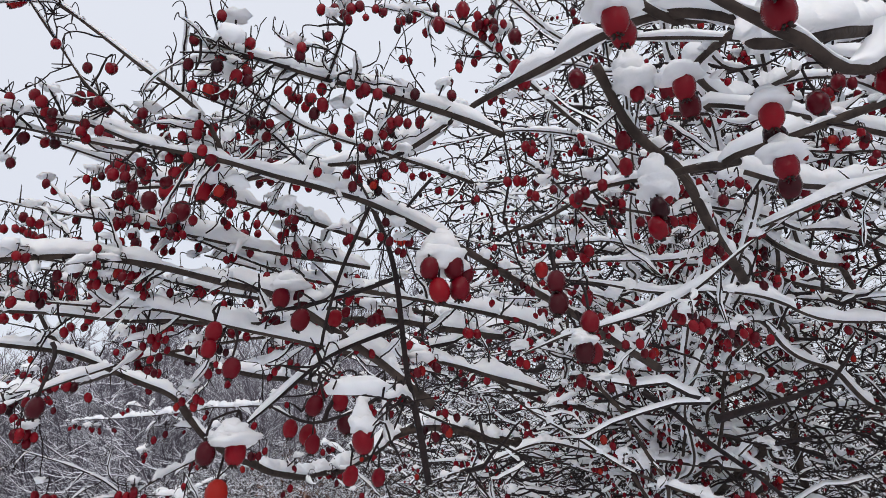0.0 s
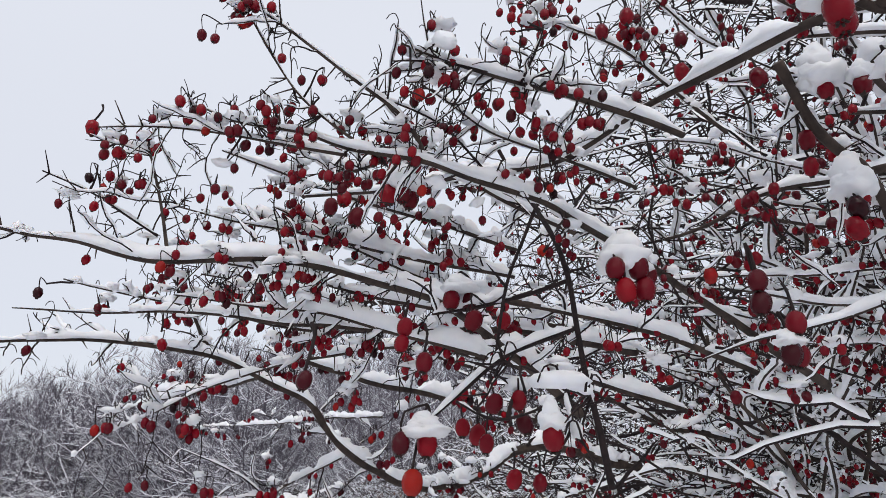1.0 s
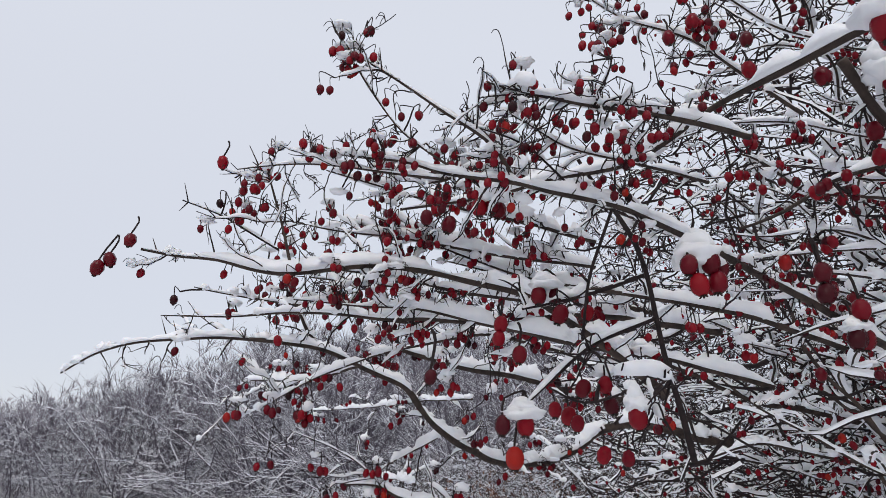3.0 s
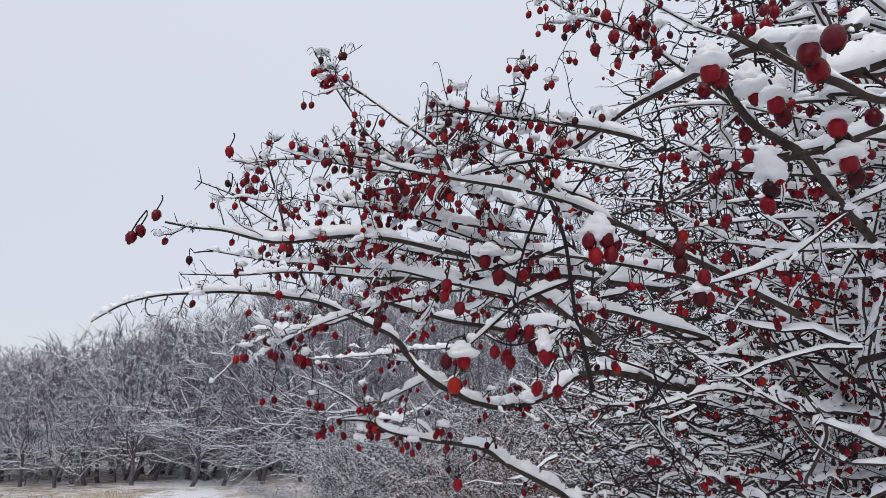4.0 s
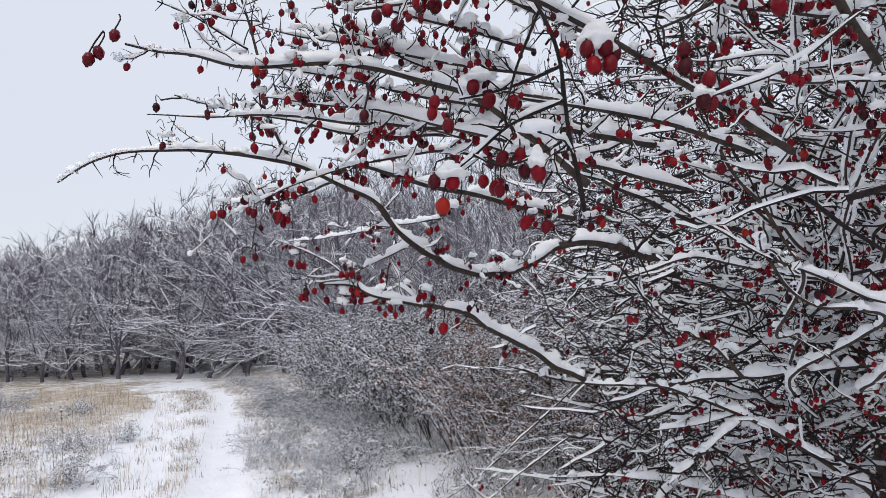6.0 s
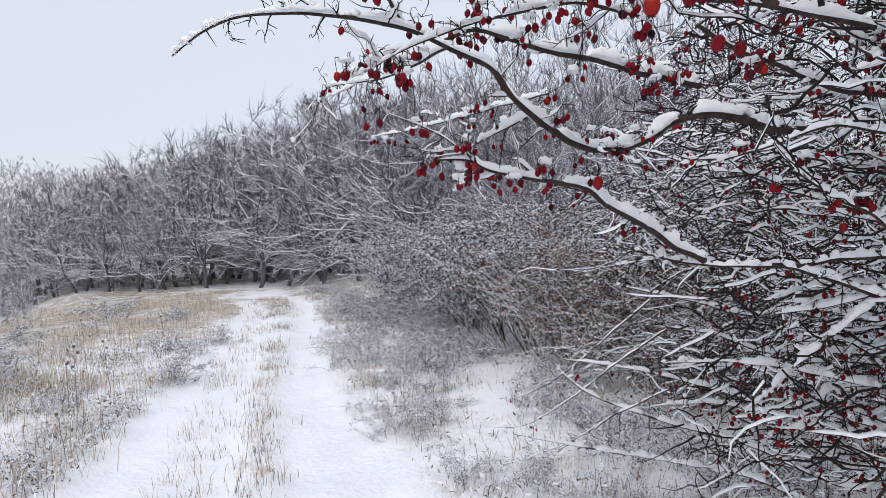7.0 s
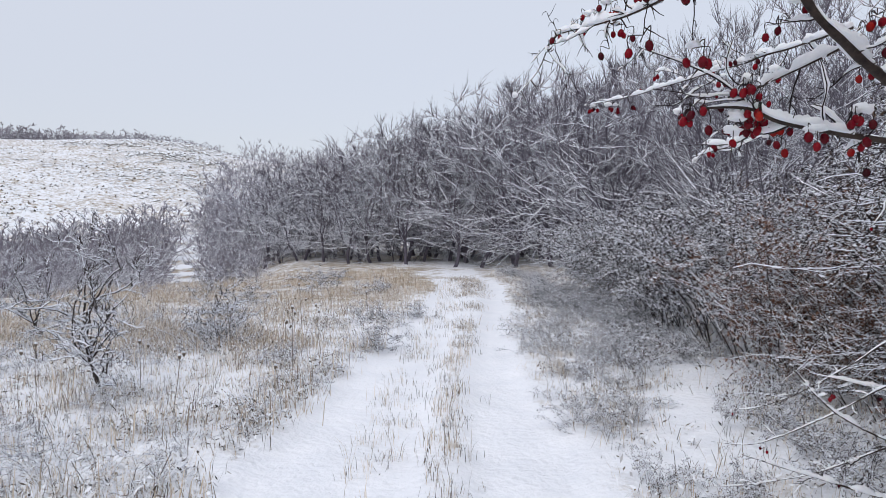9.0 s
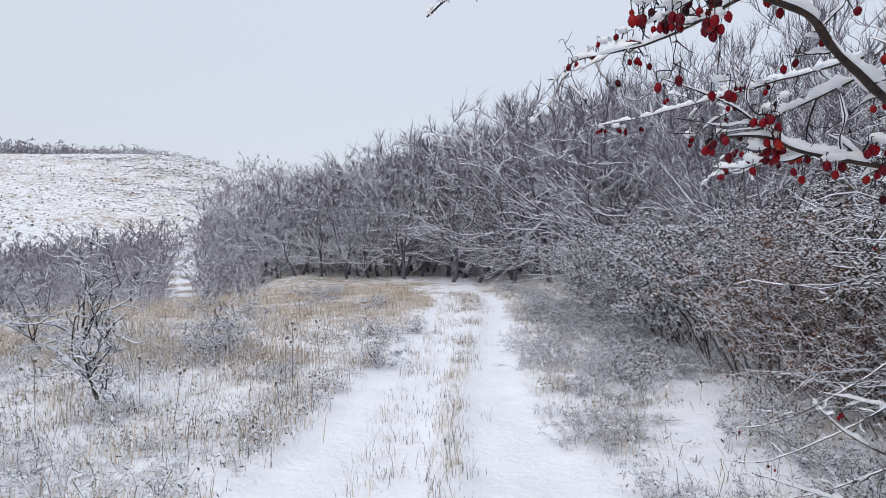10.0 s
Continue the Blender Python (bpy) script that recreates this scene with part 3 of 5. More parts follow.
limb([(1.656, 1.191, 1.583), (1.374, 0.715, 1.897), (1.270, 0.784, 1.936), (1.164, 0.842, 1.963), (1.054, 0.892, 1.989), (0.960, 0.915, 2.005), (0.869, 0.938, 2.044), (0.796, 0.966, 2.079), (0.707, 0.971, 2.120)], 14, 5, 1.3, 15, 13, 1.00)
limb([(1.633, 1.180, 1.555), (1.284, 0.671, 1.845), (1.185, 0.735, 1.870), (1.100, 0.767, 1.885), (1.024, 0.798, 1.896), (0.958, 0.826, 1.911), (0.883, 0.859, 1.925), (0.806, 0.928, 1.895), (0.721, 0.992, 1.868)], 10, 2.2, 1.3, 15, 13, 1.00)
limb([(1.503, 1.106, 1.536), (0.760, 0.375, 1.811), (0.686, 0.400, 1.839), (0.612, 0.417, 1.868), (0.586, 0.448, 1.888), (0.559, 0.475, 1.915), (0.529, 0.502, 1.942), (0.500, 0.523, 1.974)], 5.5, 1.6, 1.3, 11, 10, 0.83)
limb([(1.484, 1.113, 1.543), (0.685, 0.401, 1.823), (0.645, 0.422, 1.826), (0.620, 0.439, 1.846), (0.593, 0.441, 1.880)], 4.2, 2.5, 1.2, 5, 6, 0.84)
limb([(0.712, 0.594, 1.731), (0.696, 0.617, 1.766), (0.668, 0.647, 1.794), (0.632, 0.682, 1.833), (0.610, 0.701, 1.873)], 4.2, 1.9, 1.1, 7, 5, 1.00)
limb([(0.589, -0.077, 2.110), (0.349, 0.126, 2.003), (0.341, 0.143, 1.997), (0.325, 0.156, 1.984), (0.315, 0.175, 1.970), (0.305, 0.191, 1.963), (0.291, 0.208, 1.958), (0.285, 0.230, 1.956), (0.283, 0.260, 1.952)], 1.3, 0.7, 1.0, 9, 11, 0.46)
limb([(0.597, -0.071, 2.134), (0.352, 0.134, 2.042), (0.342, 0.155, 2.035), (0.340, 0.174, 2.040), (0.329, 0.190, 2.038)], 4.2, 2.5, 1.5, 3, 1, 0.49)
limb([(0.283, 0.189, 2.090), (0.308, 0.193, 2.070), (0.340, 0.197, 2.058), (0.359, 0.196, 2.049), (0.401, 0.206, 2.027), (0.442, 0.214, 2.001)], 3.2, 4, 0.9, 5, 5, 0.55)
limb([(0.609, -0.056, 1.971), (0.395, 0.157, 2.081), (0.384, 0.185, 2.091), (0.370, 0.203, 2.096), (0.352, 0.211, 2.091)], 3.5, 1.6, 1.4, 5, 3, 0.55)
limb([(1.473, 1.083, 1.718), (0.643, 0.283, 2.142), (0.548, 0.330, 2.143), (0.491, 0.353, 2.139), (0.443, 0.371, 2.143), (0.405, 0.384, 2.131), (0.369, 0.391, 2.124)], 4, 0.9, 1.3, 17, 20, 0.71)
limb([(1.508, 1.106, 1.699), (0.784, 0.374, 2.107), (0.679, 0.437, 2.114), (0.575, 0.468, 2.104), (0.504, 0.485, 2.092), (0.453, 0.503, 2.089), (0.402, 0.521, 2.072)], 5, 1, 1.3, 15, 17, 0.81)
limb([(1.568, 1.134, 1.686), (1.021, 0.485, 2.084), (0.946, 0.602, 2.095), (0.848, 0.643, 2.100), (0.758, 0.673, 2.080), (0.697, 0.733, 2.073)], 7, 1.7, 1.3, 11, 10, 1.00)
limb([(1.613, 1.162, 1.651), (1.201, 0.597, 2.021), (1.045, 0.737, 2.042), (0.966, 0.751, 2.060), (0.934, 0.783, 2.079), (0.845, 0.800, 2.087)], 7, 2.2, 1.3, 11, 10, 1.00)
limb([(1.450, 1.080, 1.747), (0.551, 0.269, 2.195), (0.456, 0.288, 2.214), (0.384, 0.295, 2.218), (0.325, 0.284, 2.219), (0.277, 0.281, 2.231), (0.249, 0.297, 2.236), (0.214, 0.315, 2.240)], 3.2, 0.7, 1, 15, 15, 0.63)
limb([(0.446, 0.332, 2.174), (0.398, 0.349, 2.217), (0.360, 0.358, 2.246), (0.309, 0.379, 2.267), (0.268, 0.385, 2.291)], 2.3, 0.5, 0.9, 19, 23, 0.73)
limb([(0.476, 0.242, 2.232), (0.438, 0.263, 2.260), (0.386, 0.286, 2.294), (0.340, 0.307, 2.316)], 3, 1.2, 1.1, 11, 10, 0.73)
limb([(1.487, 1.103, 1.733), (0.697, 0.362, 2.169), (0.578, 0.399, 2.221), (0.478, 0.424, 2.223), (0.392, 0.445, 2.192), (0.329, 0.441, 2.158)], 4, 0.8, 1.2, 17, 20, 0.78)
limb([(0.770, 0.258, 2.258), (0.352, 0.137, 2.113), (0.301, 0.133, 2.089), (0.267, 0.136, 2.075), (0.249, 0.145, 2.087)], 4.5, 2.5, 1.4, 5, 5, 0.44)
limb([(0.679, 0.058, 1.907), (0.266, 0.073, 2.013), (0.244, 0.081, 2.021), (0.230, 0.090, 2.032), (0.222, 0.102, 2.051)], 4, 2.5, 1.6, 3, 0, 0.44)
limb([(0.282, 0.413, 2.065), (0.217, 0.427, 2.078), (0.151, 0.435, 2.088), (0.095, 0.433, 2.095), (0.058, 0.426, 2.096)], 2.4, 0.7, 1.7, 15, 13, 0.61)
limb([(0.294, 0.435, 2.050), (0.218, 0.457, 2.058), (0.150, 0.466, 2.064), (0.084, 0.469, 2.066), (0.041, 0.462, 2.066)], 2.4, 0.7, 1.7, 15, 13, 0.63)
limb([(0.269, 0.437, 2.014), (0.194, 0.456, 2.021), (0.128, 0.462, 2.031), (0.074, 0.460, 2.032), (0.023, 0.454, 2.031)], 2.4, 0.7, 1.7, 15, 13, 0.61)
limb([(0.305, 0.372, 2.067), (0.243, 0.385, 2.090), (0.197, 0.384, 2.109), (0.161, 0.376, 2.124), (0.141, 0.365, 2.131)], 2.4, 0.7, 1.7, 15, 13, 0.59)
limb([(0.226, 0.385, 2.089), (0.172, 0.389, 2.101), (0.132, 0.396, 2.086), (0.095, 0.389, 2.093), (0.065, 0.384, 2.088)], 2.4, 0.7, 1.7, 15, 13, 0.57)
limb([(0.326, 0.446, 2.033), (0.260, 0.466, 2.043), (0.190, 0.477, 2.060), (0.140, 0.474, 2.076), (0.104, 0.467, 2.083)], 2.4, 0.7, 1.7, 15, 13, 0.65)
limb([(0.281, 0.439, 1.982), (0.212, 0.456, 1.995), (0.151, 0.462, 2.006), (0.098, 0.463, 2.006), (0.046, 0.459, 2.005)], 2.4, 0.7, 1.7, 15, 13, 0.61)
limb([(1.752, 1.412, 1.118), (1.756, 1.596, 1.051), (1.419, 1.770, 1.181), (1.143, 1.817, 1.267), (0.856, 1.830, 1.333)], 7, 1.6, 1.25, 13, 1, 1.00)
limb([(1.743, 1.402, 1.031), (1.721, 1.557, 0.892), (1.449, 1.681, 1.023), (1.187, 1.733, 1.111), (0.917, 1.767, 1.229), (0.759, 1.714, 1.363)], 7, 1.6, 1.25, 13, 1, 1.00)
limb([(1.738, 1.396, 0.989), (1.700, 1.535, 0.816), (1.429, 1.654, 0.928), (1.167, 1.702, 0.999), (0.894, 1.723, 1.070), (0.635, 1.709, 1.153)], 7, 1.6, 1.25, 13, 1, 1.00)
limb([(1.758, 1.419, 1.201), (1.782, 1.626, 1.201), (1.488, 1.734, 1.264), (1.212, 1.773, 1.287)], 7, 1.6, 1.25, 13, 1, 1.00)
limb([(1.765, 1.429, 1.363), (1.811, 1.668, 1.496), (1.538, 1.728, 1.438), (1.292, 1.755, 1.499), (1.014, 1.779, 1.569)], 7, 1.6, 1.25, 13, 1, 1.00)
limb([(1.762, 1.425, 1.276), (1.799, 1.648, 1.338), (1.549, 1.691, 1.318), (1.343, 1.692, 1.392), (1.110, 1.693, 1.439)], 7, 1.6, 1.25, 13, 1, 1.00)
limb([(1.754, 1.414, 1.145), (1.766, 1.607, 1.101), (1.521, 1.654, 1.125), (1.295, 1.673, 1.182), (1.059, 1.665, 1.198)], 7, 1.6, 1.25, 13, 1, 1.00)
limb([(1.766, 1.431, 1.411), (1.815, 1.675, 1.584), (1.566, 1.719, 1.554), (1.356, 1.716, 1.622), (1.144, 1.696, 1.647), (0.948, 1.649, 1.638)], 7, 1.6, 1.25, 13, 1, 1.00)

limb([(0.240, 0.217, 2.050), (0.207, 0.219, 2.053), (0.174, 0.220, 2.052), (0.148, 0.221, 2.050), (0.128, 0.225, 2.053), (0.111, 0.227, 2.055), (0.095, 0.227, 2.056)], 2.4, 0.5, 0.9, 20, 17, 0.46)
limb([(0.148, 0.221, 2.050), (0.147, 0.211, 2.056), (0.146, 0.203, 2.061), (0.145, 0.200, 2.065)], 0.9, 0.4, 0.5, 4, 5, 0.44)
limb([(0.133, 0.223, 2.052), (0.119, 0.227, 2.054), (0.105, 0.231, 2.053), (0.094, 0.233, 2.050)], 0.9, 0.35, 0.4, 7, 3, 0.44)

# sprays over the long limb
limb([(0.455, 0.647, 2.045), (0.326, 0.676, 2.059), (0.199, 0.690, 2.048), (0.096, 0.674, 2.055), (0.016, 0.646, 2.052), (-0.024, 0.610, 2.048)], 4.5, 0.8, 1.1, 16, 17, 0.92)
limb([(0.421, 0.700, 2.028), (0.313, 0.715, 2.046), (0.210, 0.726, 2.023), (0.117, 0.724, 1.988), (0.056, 0.709, 1.952), (0.024, 0.683, 1.934)], 3.6, 0.7, 1.0, 14, 13, 0.92)
limb([(0.527, 0.560, 2.047), (0.418, 0.583, 2.061), (0.290, 0.603, 2.065), (0.160, 0.604, 2.064), (0.074, 0.576, 2.058)], 4.5, 0.9, 1.1, 15, 18, 0.92)
limb([(0.552, 0.504, 1.968), (0.459, 0.549, 1.997), (0.352, 0.588, 2.016), (0.237, 0.607, 2.043), (0.160, 0.603, 2.051)], 4.5, 0.9, 1.2, 14, 18, 0.92)
limb([(0.552, 0.416, 1.992), (0.461, 0.453, 2.027), (0.366, 0.484, 2.043), (0.274, 0.498, 2.053), (0.182, 0.499, 2.061)], 4.5, 0.9, 1.2, 14, 18, 0.92)
# low shoots that reach out over the verge
limb([(1.086, 1.579, 1.455), (1.004, 1.739, 1.321), (0.919, 1.877, 1.187), (0.815, 2.012, 1.070), (0.741, 2.147, 1.026)], 3.4, 0.8, 0.6, 18, 1, 0.9)
limb([(1.065, 1.549, 1.282), (0.970, 1.685, 1.181), (0.863, 1.804, 1.067), (0.754, 1.919, 0.985), (0.669, 2.024, 0.933)], 3.4, 0.8, 0.6, 18, 1, 0.9)
limb([(1.158, 1.670, 1.574), (1.086, 1.859, 1.413), (0.992, 2.030, 1.243), (0.904, 2.191, 1.125), (0.842, 2.346, 1.069)], 3.4, 0.8, 0.6, 18, 1, 0.9)


# stems of the hawthorn, from its foot up into the limbs
for foot, bend, top, a, b in (((2.1, 1.42, -0.1), (1.86, 1.33, 0.85), (1.72, 1.3, 1.6), 46, 18), ((2.1, 1.35, -0.1), (2.0, 1.2, 0.9), (1.55, 0.95, 1.75), 45, 17), ((2.15, 1.2, -0.1), (2.1, 0.95, 0.9), (1.7, 0.65, 1.9), 40, 15), ((2.05, 1.3, -0.1), (2.1, 1.15, 1.0), (1.8, 0.95, 2.2), 38, 13), ((2.0, 1.55, -0.1), (2.1, 1.5, 1.3), (1.9, 1.2, 2.6), 42, 12)):
    limb([Vector(p) + Vector((0.45, 0.1, 0)) for p in (foot, bend, top)], a, b, 0, 0, 0)


def inside(p):
    """Whether a place lies in the dense part of the crown, seen from the lane."""
    v = p - Vector((-0.01, -0.08, 1.87))
    el = math.degrees(math.atan2(v.z, math.hypot(v.x, v.y)))
    az = math.degrees(math.atan2(v.x, v.y))
    edge = 46 if el > 30 else 40 if el > 24 else 34.5 if el > 12 else 31 if el > 3 else 29.5 if el > -6 else 34.5
    return az > edge + 2.5 * noise.noise(p * 3) and v.length > (0.5 if el > 8 else 0.65 if el > 0 else 1.3)


heart = Vector((1.75, 1.35, 1.5))
made = 0
while made < 70:
    tip = Vector((rng.uniform(0.35, 1.6), rng.uniform(0.15, 2.2), rng.uniform(0.9, 2.9)))
    if not inside(tip) or (tip - heart).length < 0.35:
        continue
    root = heart + Vector((rng.uniform(-0.1, 0.5), rng.uniform(-0.6, 0.6), (tip.z - 1.5) * 0.55 + rng.uniform(-0.2, 0.1)))
    mid = root.lerp(tip, 0.5) + Vector((0, 0, rng.uniform(0.02, 0.12)))
    if not inside(mid):
        continue
    limb([root, mid, root.lerp(tip, 0.8) + Vector((rng.uniform(-0.04, 0.04), rng.uniform(-0.04, 0.04), rng.uniform(0, 0.06))), tip], rng.uniform(4, 9), rng.uniform(0.8, 1.6), 1.3, 7, rng.randint(7, 13), 0.9, True)
    made += 1

made = 0
eye = Vector((-0.01, -0.08, 1.87))
while made < 120:  # the crown over the lane, in level sprays
    az, high = radians(rng.uniform(36, 86)), made % 2
    el = radians(rng.uniform(10, 42) if high else rng.uniform(-22, 12))
    d = rng.uniform(0.5, 1.4) if high else rng.uniform(0.95, 2.0)
    tip = eye + Vector((math.sin(az) * math.cos(el), math.cos(az) * math.cos(el), math.sin(el))) * d
    root = tip + Vector((rng.uniform(0.4, 0.8), rng.uniform(-0.35, 0.3), rng.uniform(-0.16, 0.03)))
    mid = root.lerp(tip, 0.5) + Vector((0, 0, rng.uniform(0.0, 0.06)))
    if not inside(tip):
        continue
    limb([root, mid, root.lerp(tip, 0.8) + Vector((rng.uniform(-0.04, 0.04), rng.uniform(-0.04, 0.04), rng.uniform(-0.01, 0.04))), tip], rng.uniform(2.5, 5.5) + d, rng.uniform(0.8, 1.4), 1.2, 6, rng.randint(9, 14), 0.85, True)
    made += 1

# the finest twigs in the depth of the crown, too many to tell apart
tangle = Geo()
made = 0
while made < 11000:
    if made < 4500:
        p = Vector((rng.uniform(0.4, 2.9), rng.uniform(0.05, 2.9), rng.uniform(0.55, 3.0)))
    else:
        az, el, d = radians(rng.uniform(34, 88)), radians(rng.uniform(-22, 44)), rng.uniform(1.35, 2.9)
        p = eye + Vector((math.sin(az) * math.cos(el), math.cos(az) * math.cos(el), math.sin(el))) * d
    if not inside(p):
        continue
    d = Vector((rng.uniform(-1.2, 0.7), rng.uniform(-0.9, 0.7), rng.uniform(-0.32, 0.25)))
    t = wander(p - SHIFT, d, rng.uniform(0.06, 0.2), 0.5, 5)
    r0 = rng.uniform(0.0012, 0.0034)
    tangle.laden(t, taper(len(t), r0, 0.0008), rng.uniform(0.002, 0.006) if rng.random() < 0.26 else 0.0)
    if rng.random() < 0.2:
        HAWS.append((t[-1] + Vector((0, 0, -0.008)), rng.uniform(0.0038, 0.005), rng.uniform(-0.3, 0.3), 0.1))
    made += 1
tagged(part("twig_tangle", tangle, [TWIG, SNOW], hawthorn, "dense tangle of fine dark twigs under snow"), kind="stuff")


def placed_haws(p, offsets, cap=(0, 0, 0), size=0.0056):
    """Haws seen close by, hung round p, with a snow cap of the given half sizes on them."""
    g = Geo()
    for o in offsets:
        c = Vector(p) - SHIFT + Vector(o)
        HAWS.append((c, size * rng.uniform(0.84, 0.95), rng.uniform(-0.25, 0.25), rng.uniform(-0.25, 0.25)))
        t = curve([c + Vector((0, 0, size)), c + Vector((0.003, 0.003, 0.014)), Vector(p) - SHIFT + Vector((0.002, 0.004, 0.018))], 0.004)
        g.tube(t, taper(len(t), 0.0006, 0.0007), 4)
    part("stalk", g, [TWIG], hawthorn)
    if cap[0]:
        w = Geo()
        base = Vector(p) - SHIFT + Vector((0, 0, size * 0.75))
        w.blob(base + Vector((0, 0, cap[2] * 0.35)), cap[0], cap[1], cap[2] * 0.6, rng.uniform(0, 50), 0, 22, 14, 0.4)
        w.blob(base + Vector((rng.uniform(-0.3, 0.3) * cap[0], 0, cap[2] * 0.85)), cap[0] * 0.72, cap[1] * 0.72, cap[2] * 0.6, rng.uniform(0, 50), 0, 20, 12, 0.35)
        w.blob(base + Vector((rng.uniform(-0.3, 0.3) * cap[0], 0, cap[2] * 1.3)), cap[0] * 0.42, cap[1] * 0.42, cap[2] * 0.45, rng.uniform(0, 50), 0, 16, 10, 0.3)
        part("snow_cap", w, [SNOW], hawthorn, "rounded cap of snow on the haws")


placed_haws((0.217, 0.240, 1.980), [(-0.010, -0.004, 0.002), (0.002, -0.006, 0.004), (0.012, -0.002, 0.003), (-0.006, -0.005, -0.008), (0.005, -0.006, -0.006)], (0.012, 0.012, 0.012), 0.0052)
placed_haws((0.187, 0.262, 1.910), [(0, 0, 0)], (0.006, 0.006, 0.008), 0.0054)
placed_haws((0.145, 0.298, 1.908), [(0, 0, 0), (-0.012, 0.002, 0.0), (-0.007, 0.0, -0.016)], (0.011, 0.009, 0.006), 0.005)
placed_haws((0.236, 0.363, 1.895), [(0, 0, 0)], (0, 0, 0), 0.0054)
placed_haws((0.256, 0.365, 1.893), [(0, 0, 0)], (0, 0, 0), 0.0054)
placed_haws((0.185, 0.335, 1.990), [(0.005, 0, 0), (-0.006, 0.001, -0.001)], (0.011, 0.009, 0.006), 0.0056)
placed_haws((0.210, 0.124, 2.042), [(0, 0, 0), (0.010, 0.004, 0.001)], (0.010, 0.009, 0.008), 0.0058)
placed_haws((0.276, 0.195, 2.082), [(0, 0, 0)], (0, 0, 0), 0.0056)
placed_haws((0.301, 0.178, 2.073), [(0, 0, 0)], (0.012, 0.010, 0.013), 0.005)
placed_haws((0.306, 0.164, 2.069), [(0, 0, 0)], (0.006, 0.006, 0.006), 0.0054)
placed_haws((0.310, 0.197, 2.057), [(0, 0, 0), (0.002, 0.002, -0.014)], (0, 0, 0), 0.005)
placed_haws((0.308, 0.180, 2.015), [(0.005, 0, 0.005), (-0.005, -0.002, -0.005), (-0.006, 0, -0.015)], (0.010, 0.010, 0.013), 0.0054)
placed_haws((-0.014, 0.395, 2.075), [(0, 0, 0)], (0, 0, 0), 0.0042)
placed_haws((0.218, 0.288, 2.083), [(0, 0, 0)], (0.005, 0.005, 0.004), 0.0054)
placed_haws((0.131, 0.300, 2.028), [(0, 0, 0), (-0.007, 0.002, -0.001), (0.005, 0.002, -0.001)], (0.011, 0.010, 0.008), 0.005)
placed_haws((0.138, 0.288, 1.942), [(0, 0, 0)], (0, 0, 0), 0.0042)
placed_haws((0.130, 0.295, 1.951), [(0, 0, 0), (0.002, 0.001, 0.008)], (0, 0, 0), 0.004)
placed_haws((0.063, 0.215, 1.918), [(0, 0, 0)], (0, 0, 0), 0.0026)
placed_haws((0.250, 0.185, 1.951), [(0, 0, 0)], (0, 0, 0), 0.0045)
placed_haws((0.248, 0.188, 1.939), [(0, 0, 0), (0.007, 0.001, 0.0)], (0.006, 0.005, 0.004), 0.0044)
placed_haws((0.238, 0.190, 1.968), [(0, 0, 0), (0.001, 0.001, -0.009)], (0, 0, 0), 0.0045)
placed_haws((0.222, 0.500, 1.810), [(0, 0, 0)], (0, 0, 0), 0.0056)
placed_haws((0.184, 0.879, 1.868), [(0, 0, 0), (0.008, 0.003, -0.022)], (0, 0, 0), 0.0058)
placed_haws((-0.073, 0.426, 2.012), [(0, 0, 0), (-0.006, 0, -0.006)], (0, 0, 0), 0.0046)
placed_haws((-0.063, 0.423, 2.025), [(0, 0, 0)], (0, 0, 0), 0.0046)
placed_haws((0.217, 0.075, 2.026), [(0, 0, 0), (0.009, 0.004, -0.004)], (0.009, 0.008, 0.005), 0.0056)
placed_haws((0.214, 0.061, 2.024), [(0, 0, 0)], (0, 0, 0), 0.0056)
placed_haws((0.271, 0.106, 2.014), [(0, 0, 0), (0.009, 0.004, -0.004)], (0.009, 0.008, 0.005), 0.0052)
placed_haws((0.278, 0.108, 1.996), [(0, 0, 0), (0.009, 0.004, -0.004)], (0.009, 0.008, 0.005), 0.0054)
placed_haws((0.285, 0.245, 2.121), [(0, 0, 0), (0.009, 0.004, -0.004)], (0, 0, 0), 0.0052)
placed_haws((0.241, 0.246, 2.164), [(0, 0, 0)], (0, 0, 0), 0.0052)
placed_haws((0.241, 0.262, 2.145), [(0, 0, 0)], (0, 0, 0), 0.005)
placed_haws((0.250, 0.250, 2.151), [(0, 0, 0)], (0, 0, 0), 0.005)
placed_haws((0.279, 0.238, 2.137), [(0, 0, 0)], (0, 0, 0), 0.005)
placed_haws((0.264, 0.133, 2.039), [(0, 0, 0), (0.009, 0.004, -0.004)], (0.009, 0.008, 0.005), 0.005)


def haw_mesh():
    g = Geo()
    seg, rings = 12, 8
    for j in range(rings + 1):
        th = math.pi * j / rings
        for k in range(seg):
            a = 2 * math.pi * k / seg
            w = math.sin(th) ** 0.9 * (1 + 0.03 * math.cos(5 * a) * math.sin(th))
            g.v.append(Vector((w * math.cos(a), w * math.sin(a), 1.27 * math.cos(th) + (0.10 if j == rings else 0))))
    for j in range(rings):
        for k in range(seg):
            a, b = j * seg + k, j * seg + (k + 1) % seg
            g.f.append((a, a + seg, b + seg, b))
            g.m.append(0)
    for k in range(5):
        a = 2 * math.pi * k / 5
        o = Vector((math.cos(a), math.sin(a), 0))
        g.tube([o * 0.2 + Vector((0, 0, -1.16)), o * 0.38 + Vector((0, 0, -1.36)), o * 0.5 + Vector((0, 0, -1.33))], [0.13, 0.1, 0.03], 4, 1)
    return g


